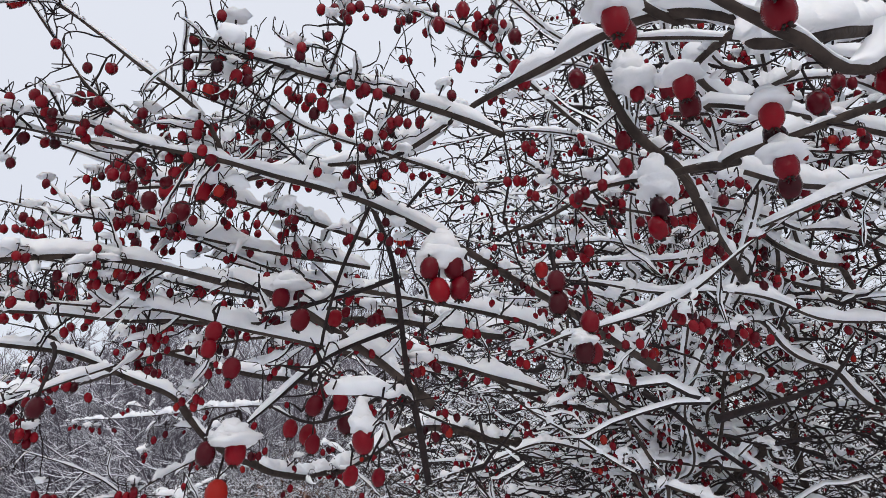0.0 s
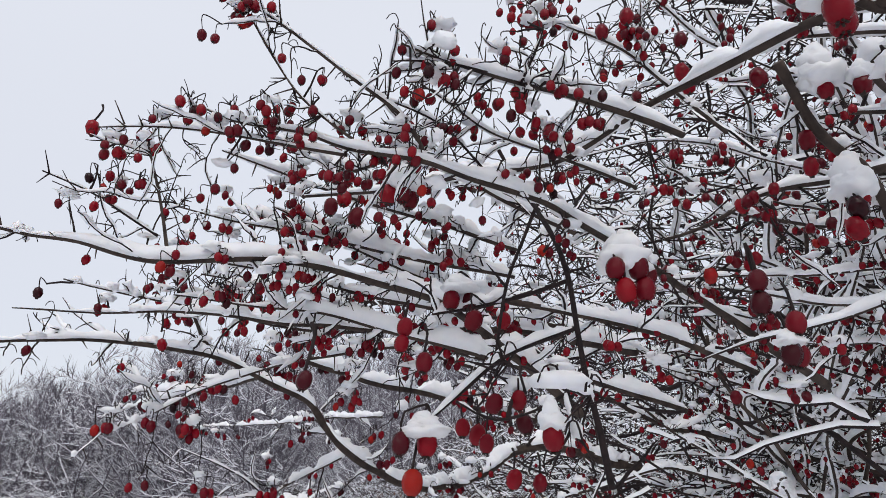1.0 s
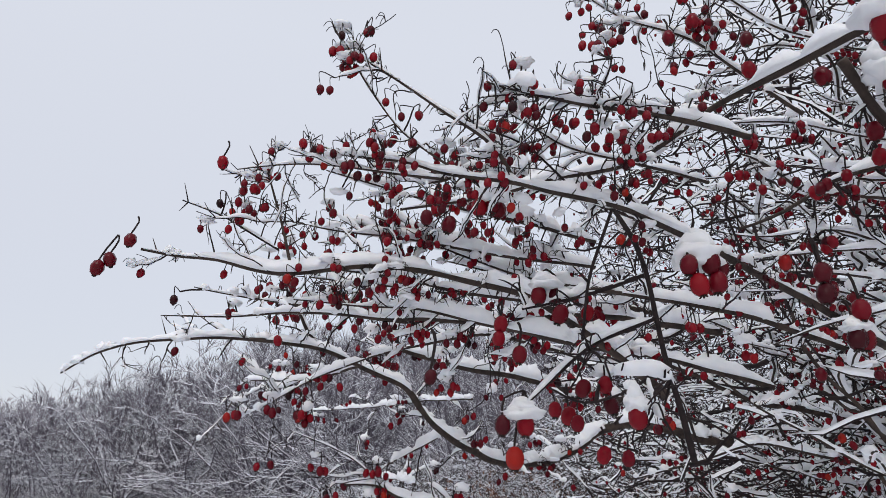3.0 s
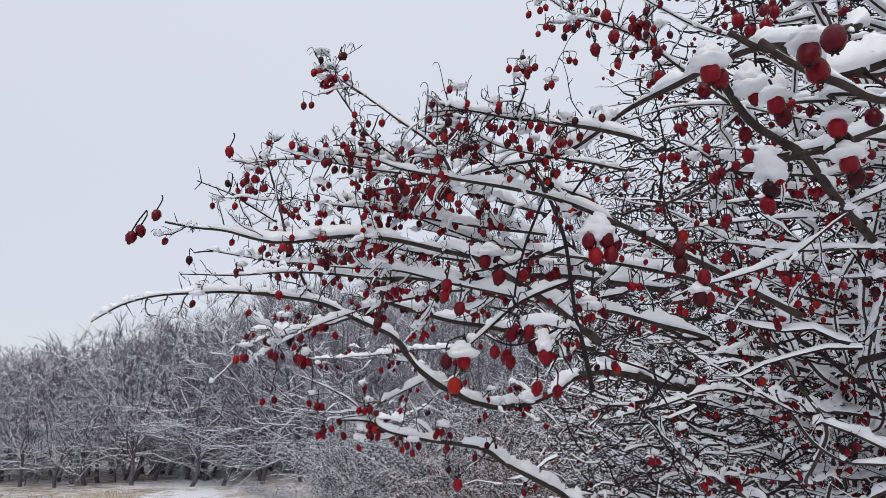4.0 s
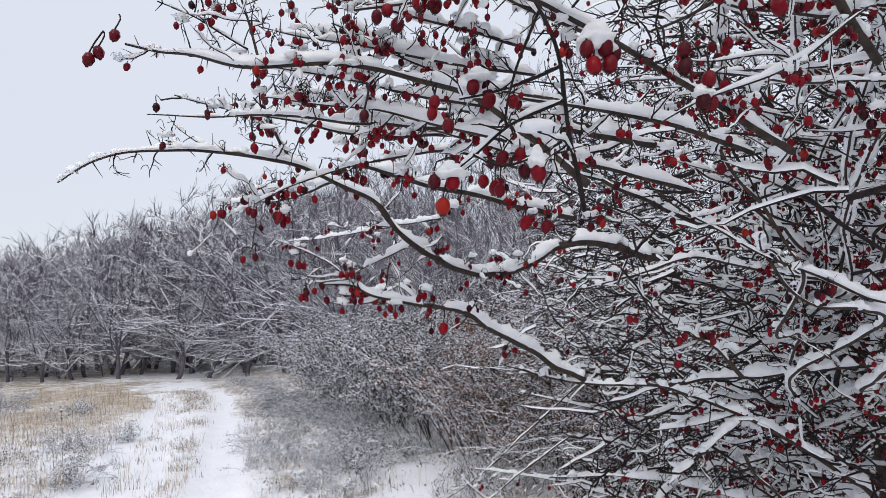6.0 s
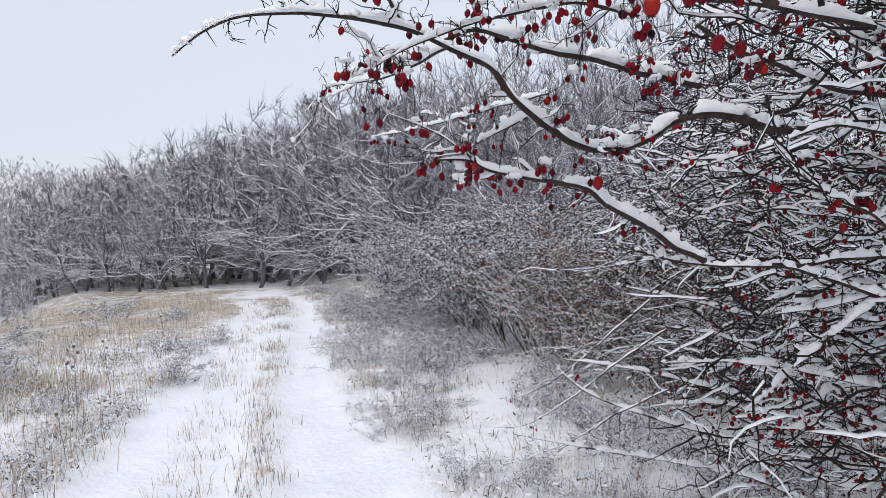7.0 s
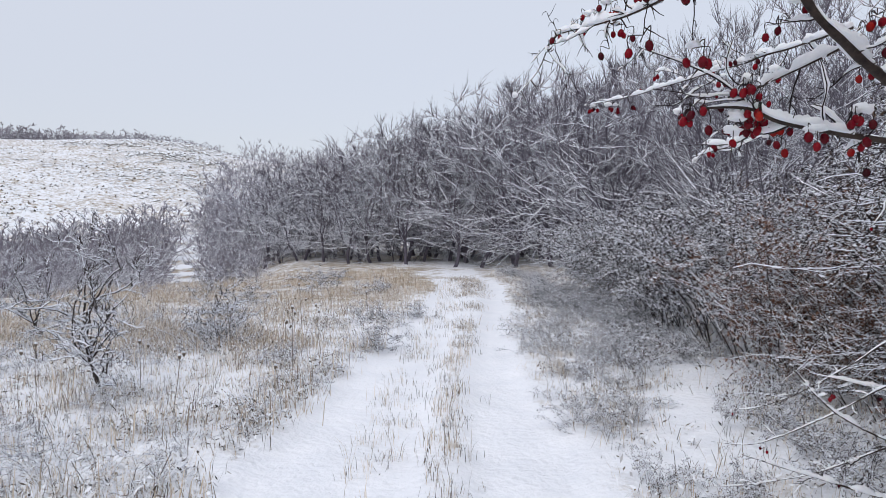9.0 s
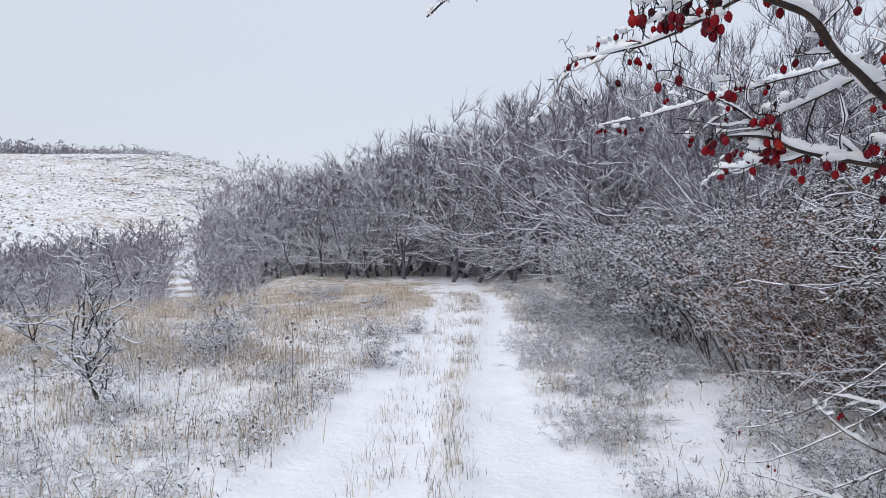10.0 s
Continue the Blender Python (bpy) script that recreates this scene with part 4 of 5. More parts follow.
HAW = haw_mesh()
haw_data = HAW.data("haw", [BERRY, CALYX])
front = Vector((0.1, 0.2, 1.95)) - SHIFT
HAWS.sort(key=lambda h: (h[0] - front).length)
for c, size, ax, ay in HAWS[:300]:
    haw = new("haw", haw_data)
    haw.parent = hawthorn
    haw.matrix_basis = Matrix.Translation(c) @ Euler((ax, ay, ax * 9)).to_matrix().to_4x4() @ Matrix.Diagonal((size, size, size, 1))
rest = Geo()
small = Geo()
small.blob((0, 0, 0), 1, 1, 1.27, 0, 0, 7, 4, 0.0)
small.tube([Vector((0, 0, -1.1)), Vector((0, 0, -1.35))], [0.4, 0.3], 3, 1)
for c, size, ax, ay in HAWS[300:]:
    rest.add(small, Matrix.Translation(c) @ Euler((ax, ay, 0)).to_matrix().to_4x4() @ Matrix.Diagonal((size, size, size, 1)))
if rest.v:
    tagged(part("haw_mass", rest, [BERRY_FAR, CALYX], hawthorn, "many dark red haws deeper in the crown"), kind="stuff")


# ---- the wood beyond the lane ----
def tree_geo(seed, tall, forks=16, subs=9, twigs=9, spread=0.5, low=0.08, fine=0.007, snow=0.02, leaders=5, split=0.42, gnarl=1.0, steep=1.0, white=0.4, girth=0.0135):
    """A short leaning trunk that splits into leaders; long level limbs below, fine upright tips above."""
    r = random.Random(seed)
    trunk, crown = Geo(), Geo()

    def way(d, amount):
        return (d + Vector((r.uniform(-1, 1), r.uniform(-1, 1), r.uniform(-0.8, 0.8))) * amount).normalized()

    def grow(p, d, length, n, bend, up=0.0):
        out = [p.copy()]
        for _ in range(n):
            d = (way(d, bend * gnarl) + Vector((0, 0, up))).normalized()
            out.append(out[-1] + d * (length / n))
        return out

    stem = grow(Vector((0, 0, -0.1)), Vector((r.uniform(-0.25, 0.25), r.uniform(-0.25, 0.25), 1)), tall * split, 6, 0.13)
    thick = tall * girth
    trunk.tube(stem, taper(len(stem), thick, thick * 0.6), 7)
    bases = [(stem, low, 1.0)]
    for k in range(leaders):
        a = k * 6.28 / leaders + r.uniform(-0.5, 0.5)
        d = Vector((math.cos(a), math.sin(a), r.uniform(1.0, 2.4) * steep))
        lead = grow(stem[r.randint(3, 6)], d, tall * r.uniform(0.5, 0.72), 7, 0.15, 0.06)
        crown.laden(lead, taper(len(lead), thick * 0.42, fine), snow * 0.8)
        bases.append((lead, 0.1, 1.0))
    for f in range(forks):
        line, lo, hi = bases[0] if f < forks * 0.2 else bases[1 + f % leaders]
        k = lo + (hi - lo) * r.random()
        i = min(len(line) - 2, int(k * (len(line) - 1)))
        p = line[i].lerp(line[i + 1], r.random())
        rise = p.z / tall
        a = f * 2.4 + r.uniform(-0.5, 0.5)
        d = Vector((math.cos(a), math.sin(a), r.uniform(-0.15, 0.3) + rise * rise * 2.2 * steep))
        length = tall * spread * (1.05 - 0.72 * rise) * r.uniform(0.5, 1.1)
        arm = grow(p, d, length, 6, 0.26, 0.03 * steep)
        crown.laden(arm, taper(len(arm), thick * 0.17 * (1.15 - 0.7 * rise), fine * 1.2), snow)
        for s in range(subs):
            j = r.uniform(0.15, 1.0) * (len(arm) - 1.01)
            q = arm[int(j)].lerp(arm[int(j) + 1], j % 1)
            lift = Vector((0, 0, 0.7 * rise * steep))
            sub = grow(q, way((arm[-1] - arm[0]).normalized() + lift, 0.75), length * r.uniform(0.2, 0.5), 3, 0.3, 0.04 * steep)
            crown.laden(sub, taper(len(sub), fine * 1.6, fine), snow * r.uniform(0.2, 0.9))
            for t in range(twigs):
                j = r.uniform(0.1, 1.0) * (len(sub) - 1.01)
                q = sub[int(j)].lerp(sub[int(j) + 1], j % 1)
                tw = grow(q, way((sub[-1] - sub[0]).normalized() + lift, 0.75), tall * r.uniform(0.025, 0.075), 1, 0.22)
                crown.laden(tw, [fine, 0], fine * 1.1 if r.random() < white else 0.0)
    return trunk, crown


def tree_kind(name, label, seed, bark, tall, **kw):
    """A tree to copy from; its height is kept with it, to scale the copies by."""
    tree = tagged(new(name), label, "tree", "trees of the wood")
    trunk, crown = tree_geo(seed, tall, **kw)
    part("trunk", trunk, [bark], tree)
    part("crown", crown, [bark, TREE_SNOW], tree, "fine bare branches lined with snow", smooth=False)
    return tree, sorted(p.z for p in crown.v)[int(len(crown.v) * 0.995)]


LABEL = "bare deciduous tree with snow-lined branches at the wood's edge"
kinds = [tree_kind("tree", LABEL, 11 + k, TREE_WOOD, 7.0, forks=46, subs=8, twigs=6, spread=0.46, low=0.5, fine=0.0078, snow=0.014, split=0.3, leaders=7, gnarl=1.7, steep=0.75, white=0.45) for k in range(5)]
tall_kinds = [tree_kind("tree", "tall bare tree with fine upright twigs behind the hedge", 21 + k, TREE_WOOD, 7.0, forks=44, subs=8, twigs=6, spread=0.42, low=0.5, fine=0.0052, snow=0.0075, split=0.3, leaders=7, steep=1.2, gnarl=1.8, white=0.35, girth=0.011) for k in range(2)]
# the farther kinds take the pale bark that carries the haze
far_kinds = [tree_kind("tree", "distant bare tree of the snowy wood", 31 + k, HAZED_WOOD, 7.0, forks=20, subs=6, twigs=7, spread=0.44, low=0.3, fine=0.0095, snow=0.02, split=0.25, steep=0.85, gnarl=1.4, white=0.5) for k in range(3)]
low_kinds = [tree_kind("tree", "far-off bare tree of the wood in the valley", 41 + k, HAZED_WOOD, 7.0, forks=14, subs=4, twigs=5, spread=0.38, low=0.05, fine=0.019, snow=0.02, leaders=4, split=0.2, steep=1.1, white=0.45) for k in range(3)]
scrub_kinds = [tree_kind("scrub", "grey leafless scrub in the snowy valley", 61 + k, HAZED_WOOD, 5.0, forks=14, subs=5, twigs=5, spread=0.42, low=0.05, fine=0.013, snow=0.01, leaders=6, split=0.12, steep=1.1, white=0.4, gnarl=1.5, girth=0.006) for k in range(3)]
wood = random.Random(5)


def plant(kind, x, y, tall):
    """A copy of the tree at x, y, grown to the given height."""
    m = pose(x, y, height(x, y), wood.uniform(-4, 4), wood.uniform(-4, 4), wood.uniform(0, 360))
    s = tall / kind[1]
    kind[0].scale = (s, s, s)
    return copy_thing(kind[0], m)


# how high the wood stands over the lane, by direction (both in degrees)
SKYLINE = ((-24, 2.6), (-21.5, 3.1), (-17, 4.1), (-12, 4.8), (-8.5, 5.4), (-6, 7.6), (-3, 8.6), (1, 8.6), (5, 10.0), (8, 11.5), (12.8, 12.9), (17, 12.9), (20, 14.8), (23.4, 17.6), (30, 20.5), (45, 25))


def stand(kinds_here, x, y, lo=0.8, hi=1.0):
    """A tree whose top comes near the wood's skyline."""
    r, az = math.hypot(x, y), math.degrees(math.atan2(x, y))
    top = 1.75 + r * math.tan(radians(along(SKYLINE, az))) - height(x, y)
    plant(wood.choice(kinds_here), x, y, top * wood.uniform(lo, hi))


for x, y in ((-5.7, 35.0), (-4.5, 35.3), (-2.4, 33.2), (0.1, 30.8), (1.4, 31.0), (3.05, 31.3), (4.8, 34.0), (-7.5, 37), (-9.4, 38.6)):  # the front rank, whose trunks show
    stand(kinds, x, y, 0.86, 0.98)
for k in range(20):  # behind it
    x = -12 + k * 0.95 + wood.uniform(-0.5, 0.5)
    stand(kinds, x, 36 + 0.45 * max(0, -x) + wood.uniform(-1, 3) - max(0, x - 4) * 0.5, 0.72, 0.98)
for k in range(22):
    x = -14 + k * 1.2 + wood.uniform(-0.6, 0.6)
    stand(kinds, x, 41 + 0.4 * max(0, -x) + wood.uniform(-1, 4) - max(0, x - 4) * 0.7, 0.8, 1.0)
for x, y in ((2.9, 29.0), (4.3, 27.5), (5.0, 25.5), (5.6, 23.5), (5.2, 21.5)):  # where the lane bends
    stand(kinds, x, y, 0.85, 1.0)
for k in range(14):  # the edge that comes forward behind the hedge
    y = 10.5 + k * 1.3 + wood.uniform(-0.5, 0.5)
    stand(tall_kinds, 6.2 + wood.uniform(-0.6, 1.2), y, 0.62, 0.95)
    stand(tall_kinds, 9.0 + wood.uniform(-0.8, 1.5), y + 1, 0.8, 1.0)
for k in range(44):
    x = -17 + k * 0.75 + wood.uniform(-0.6, 0.6)
    stand(far_kinds, x, 47 + wood.uniform(-3, 5), 0.8, 1.0)
for k in range(100):  # the wood that falls away into the valley
    r = 44 + 58 * wood.random()
    az = wood.uniform(-21.4, -8)
    x, y = r * math.sin(radians(az)), r * math.cos(radians(az))
    plant(wood.choice(far_kinds if r < 60 else low_kinds), x, y, min(wood.uniform(3.0, 5.5), 1.75 + r * math.tan(radians(along(SKYLINE, az))) - height(x, y)))
scrub_far = []
for k in range(460):  # scrub in the valley
    az = wood.uniform(-46, -17)
    r = 26 + (along(((-46, 32), (-36, 40), (-28, 50), (-24, 56), (-18, 70)), az)) * wood.random() ** 0.8
    if abs(az - track_az(r)) < 66 / r and r < 88:
        continue
    tall = wood.uniform(0.6, 1.1) + 0.04 * r
    if r > 44:
        scrub_far.append((az, r, tall))
    else:
        plant(wood.choice(scrub_kinds), r * math.sin(radians(az)), r * math.cos(radians(az)), tall)
for k in range(34):  # low growth at the near edge of the scrub
    az, r = wood.uniform(-46, -24), wood.uniform(17, 32)
    plant(wood.choice(scrub_kinds), r * math.sin(radians(az)), r * math.cos(radians(az)), wood.uniform(0.6, 0.9) + 0.03 * (r - 17))
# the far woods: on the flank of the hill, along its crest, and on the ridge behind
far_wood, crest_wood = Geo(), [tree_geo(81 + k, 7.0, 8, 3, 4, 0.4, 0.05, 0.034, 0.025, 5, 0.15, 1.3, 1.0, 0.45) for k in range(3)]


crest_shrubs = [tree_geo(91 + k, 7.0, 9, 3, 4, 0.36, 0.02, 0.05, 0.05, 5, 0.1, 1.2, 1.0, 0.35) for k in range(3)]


def far_tree(az, r, tall, wide=1.0, among=crest_wood):
    x, y, s = r * math.sin(radians(az)), r * math.cos(radians(az)), tall / 6.0
    m = pose(x, y, height(x, y), 0, 0, wood.uniform(0, 360)) @ Matrix.Diagonal((s * wide, s * wide, s, 1))
    for geo in wood.choice(among):
        far_wood.add(geo, m)


for k in range(150):
    r = 100 + 100 * wood.random()
    far_tree(wood.uniform(along(((100, -22.0), (120, -20.8), (160, -18.6), (205, -16)), r), -6), r, wood.uniform(3.5, 5.5), 1.1)
for k in range(44):
    far_tree(wood.uniform(-18, -6), wood.uniform(205, 240), wood.uniform(5.0, 8.5))
scrub_far += [(wood.uniform(-46, -25.6), wood.uniform(42, 68), wood.uniform(2.2, 3.4)) for k in range(90)]
for az, r, tall in scrub_far:
    far_tree(az, r, tall, 1.25)
for k in range(300):
    az = -48 + k * 0.099 + wood.uniform(-0.2, 0.2)
    far_tree(az, 216 + wood.uniform(0, 24), along(((-48, 6.2), (-36, 6.0), (-28, 4.4), (-23, 3.2), (-18, 2.4)), az) * wood.uniform(0.85, 1.15), 1.7, crest_shrubs)
tagged(new("far_woods", far_wood.data("far_woods", [HAZED_WOOD, FAR_SNOW], False)), "far bare woods and grey scrub of valley and hill, haze painted into their pale bark", "trees", kind="stuff")
for k in range(9):  # low growth under the edge of the wood
    x = -11 + k * 1.9 + wood.uniform(-0.5, 0.5)
    plant(wood.choice(kinds), x, 36 + 0.35 * max(0, -x) + wood.uniform(-1, 3) - max(0, x - 4) * 0.7, wood.uniform(1.2, 2.6))
for kind, tall in kinds + tall_kinds + far_kinds + low_kinds + scrub_kinds:
    for ob in (*kind.children, kind):
        bpy.data.objects.remove(ob)


# ---- hedge bushes along the lane ----
def shrub(seed, name, label, tall, wide, stems, side, leaves, leaf, thick=0.006, snow=0.005, arch=0.0, mat=None, clots=0, clot=0.014):
    r = random.Random(seed)
    bush = tagged(new(name), label, "bush", "withered weeds" if name == "weed" else "bushes of the hedge")
    wood_geo, leaf_geo = Geo(), Geo()
    tips = []
    for s in range(stems):
        a = r.uniform(0, 6.28)
        p = Vector((math.cos(a), math.sin(a), 0)) * wide * r.uniform(0, 0.35) + Vector((0, 0, -0.05))
        d = Vector((math.cos(a) * r.uniform(0, 0.8 + arch), math.sin(a) * r.uniform(0, 0.8 + arch), 1)).normalized()
        line = [p]
        n = 8
        for i in range(n):
            d = (d + Vector((r.uniform(-1, 1), r.uniform(-1, 1), r.uniform(-0.8, 0.7))) * 0.3 + Vector((d.x, d.y, -0.9)) * arch * 0.16).normalized()
            line.append(line[-1] + d * (tall * r.uniform(0.75, 1.05) / n))
        wood_geo.laden(line, taper(len(line), thick, 0.002), snow)
        for i in range(side):
            j = r.randint(2, n - 1)
            q = line[j].lerp(line[j + 1], r.random())
            way = Vector((r.uniform(-1, 1), r.uniform(-1, 1), r.uniform(-0.4, 0.5))).normalized()
            tw = [q]
            for _ in range(3):
                way = (way + Vector((r.uniform(-1, 1), r.uniform(-1, 1), r.uniform(-1, 0.8))) * 0.45).normalized()
                tw.append(tw[-1] + way * r.uniform(0.05, 0.15) * wide)
            wood_geo.laden(tw, taper(len(tw), 0.0032, 0.0014), snow * r.uniform(0.4, 1.0))
            tips += [u.lerp(v, r.random()) for u, v in zip(tw, tw[1:])]
            for _ in range(3):
                u, v = r.choice(list(zip(tw, tw[1:])))
                q = u.lerp(v, r.random())
                e = q + Vector((r.uniform(-1, 1), r.uniform(-1, 1), r.uniform(-0.5, 0.6))) * 0.09 * wide
                wood_geo.laden([q, e], [0.0022, 0], snow * 0.5)
                tips.append(e)
    for k in range(leaves):
        p = r.choice(tips) + Vector((r.gauss(0, 0.025), r.gauss(0, 0.025), r.gauss(0, 0.025)))
        a = r.uniform(0, 6.28)
        u = Vector((math.cos(a), math.sin(a), r.uniform(-1.2, 1.2))) * leaf * r.uniform(0.6, 1.4)
        v = Vector((-math.sin(a), math.cos(a), r.uniform(-1.2, 1.2))) * leaf * r.uniform(0.3, 0.7)
        b = len(leaf_geo.v)
        leaf_geo.v += [p - u, p + v * 0.6 - Vector((0, 0, leaf * 0.25)), p + u, p - v * 0.6 - Vector((0, 0, leaf * 0.25))]
        leaf_geo.f += [(b, b + 2, b + 1), (b, b + 3, b + 2)]
        leaf_geo.m += [0, 0]
    for k in range(clots):  # small lumps of snow caught on twigs and leaves
        p = r.choice(tips) + Vector((r.gauss(0, 0.02), r.gauss(0, 0.02), r.gauss(0, 0.02)))
        w, h, turn = clot * r.uniform(0.5, 1.5), clot * r.uniform(0.3, 0.7), r.uniform(0, 1.5)
        b = len(wood_geo.v)
        wood_geo.v += [p + Vector((math.cos(turn + q * 1.571), math.sin(turn + q * 1.571), r.uniform(-0.3, 0.3))) * w * r.uniform(0.5, 1.2) for q in range(4)]
        wood_geo.v += [p + Vector((0, 0, h)), p - Vector((0, 0, h * 0.5))]
        wood_geo.f += [(b + q, b + (q + 1) % 4, b + 4) for q in range(4)] + [(b + (q + 1) % 4, b + q, b + 5) for q in range(4)]
        wood_geo.m += [1] * 8
    tagged(part("brushwood", wood_geo, [SHRUB_WOOD, TREE_SNOW], bush, smooth=False), kind="stuff")
    if leaves:
        tagged(part("foliage", leaf_geo, [mat or LEAF], bush, "withered leaves holding flecks of snow", smooth=False), kind="stuff")
    return bush


LEAFY = "dense hedge bush with dark withered leaves, speckled with snow"
leafy = [shrub(51 + k, "bush", LEAFY, 2.5, 1.25, 20, 8, 9000, 0.024, 0.009, 0.008, clots=3600, clot=0.019) for k in range(2)]
# the dark leaves here stand in for shade between the shoots
thorny = [shrub(54 + k, "thorn_bush", "thorn bush of long arching shoots lined with snow, dark leaves added for inner shade", 2.7, 1.15, 22, 24, 8000, 0.016, 0.004, 0.0042, 0.25, SHADING_LEAF, 1000, 0.013) for k in range(2)]
low_bush = [shrub(57 + k, "low_bush", "low twiggy thicket covered in fine snow beside the lane", 0.9, 0.75, 15, 6, 1500, 0.019, 0.003, 0.0075, 0.5, clots=420, clot=0.015) for k in range(2)]
russet = shrub(60, "bush", "hedge bush with red-brown withered leaves and snow flecks", 2.2, 1.1, 22, 10, 6000, 0.022, mat=RED_LEAF, clots=500, clot=0.016)


def put(bush, x, y, s, turn=None):
    if bay(x, y) > 0.3:
        return None
    bush.scale = (s, s, s)
    return copy_thing(bush, pose(x, y, height(x, y), 0, 0, wood.uniform(0, 360) if turn is None else turn))


for k in range(9):  # the leafy front of the hedge
    y = 7.6 + k * 1.1
    put(wood.choice(leafy), 3.4 + 0.02 * y + wood.uniform(-0.15, 0.3), y, wood.uniform(0.85, 1.05))
for k in range(8):  # the taller rank behind it
    y = 7.0 + k * 1.35
    put(wood.choice(leafy + thorny), 5.0 + 0.03 * y + wood.uniform(-0.3, 0.4), y, wood.uniform(1.1, 1.3))
for x, y, s in ((3.7, 6.9, 0.95), (4.9, 5.6, 1.15), (4.2, 4.6, 0.9), (3.9, 6.1, 0.9), (4.5, 7.2, 1.2), (3.8, 5.3, 0.85)):
    put(russet, x, y, s)
for x, y, s in ((4.0, 5.9, 0.9), (4.15, 4.9, 0.85), (4.35, 4.0, 0.9), (4.4, 3.1, 0.85), (4.5, 2.2, 0.9), (4.7, 3.4, 1.3), (5.0, 4.8, 1.25), (4.8, 2.0, 1.35), (5.9, 3.9, 1.6), (6.1, 2.3, 1.7), (6.0, 0.6, 1.7), (4.6, 0.6, 1.2), (4.4, -0.8, 1.2), (5.6, -1.6, 1.5), (6.3, 5.6, 1.6)):
    put(wood.choice(thorny), x, y, s)
for k in range(16):  # a sloping skirt of thicket before the hedge
    y = 6.8 + 0.65 * k
    put(wood.choice(low_bush), 2.45 + 0.01 * y + wood.uniform(-0.35, 0.5), y, wood.uniform(0.55, 0.95))
for k in range(30):  # low growth along the foot of the hedge
    y = 2.6 + 0.48 * k
    put(wood.choice(low_bush), 2.75 + wood.uniform(-0.2, 0.35), y, wood.uniform(0.45, 0.8))
for k in range(32):  # thicket that narrows the lane further on
    y = 5.2 + 0.68 * k
    put(wood.choice(low_bush), strip_x(y) + 1.6 + 0.01 * y + wood.uniform(-0.35, 0.5) * (0.4 + 0.05 * y), y, wood.uniform(0.3, 0.5) + 0.008 * y)
for x, y, s in ((1.4, 4.6, 0.38), (1.75, 4.15, 0.45), (1.5, 5.3, 0.45), (1.9, 3.5, 0.42), (2.25, 3.0, 0.45), (1.1, 5.9, 0.45), (-3.7, 9.9, 0.95), (-1.25, 9.8, 0.75), (-3.9, 18.8, 1.3), (-2.3, 8.4, 0.45), (-6.2, 8.4, 0.6), (-4.0, 5.3, 0.55), (-5.0, 6.2, 0.6), (-1.8, 12.6, 0.6), (-0.7, 13.5, 0.5), (-5.0, 15.5, 0.9), (-6.5, 17.0, 1.0), (-2.2, 17.5, 0.8)):
    put(wood.choice(low_bush), x, y, s)
for b in leafy + thorny + low_bush + [russet]:
    for ob in (*b.children, b):
        bpy.data.objects.remove(ob)


weeds = [shrub(64 + k, "weed", "withered branching weed carrying small lumps of snow", 0.5, 0.42, 9, 6, 260, 0.012, 0.0022, 0.005, 0.5, WEED, 50, 0.011) for k in range(3)]
made = 0
while made < 130:
    x, y = wood.uniform(-7, 2.7), 2.6 + 11 * wood.random() ** 1.5
    s = x - strip_x(y)
    if -along(LEFT, y) < s < along(RIGHT, y) + 0.1:
        continue
    put(wood.choice(weeds), x, y, wood.uniform(0.5, 1.05))
    made += 1
for b in weeds:
    for ob in (*b.children, b):
        bpy.data.objects.remove(ob)


def sapling(x, y, seed, tall, split):
    tree = tagged(new("sapling"), "small crooked thorn tree with snow on every twig", "tree", "saplings on the verge")
    trunk, crown = tree_geo(seed, tall, 26, 8, 5, 0.6, 0.55, 0.0036, 0.012, 5, split, 3.0, 0.8, 0.7, 0.02)
    part("trunk", trunk, [SHRUB_WOOD], tree)
    part("crown", crown, [SHRUB_WOOD, TREE_SNOW], tree, "twisted twigs lined with snow", smooth=False)
    tree.location = (x, y, height(x, y))
    return tree


sapling(-3.95, 7.0, 71, 1.5, 0.36)
sapling(-5.75, 9.7, 72, 2.3, 0.35)
sapling(-6.9, 10.6, 73, 1.5, 0.3)
sapling(-3.9, 10.4, 74, 1.35, 0.2)


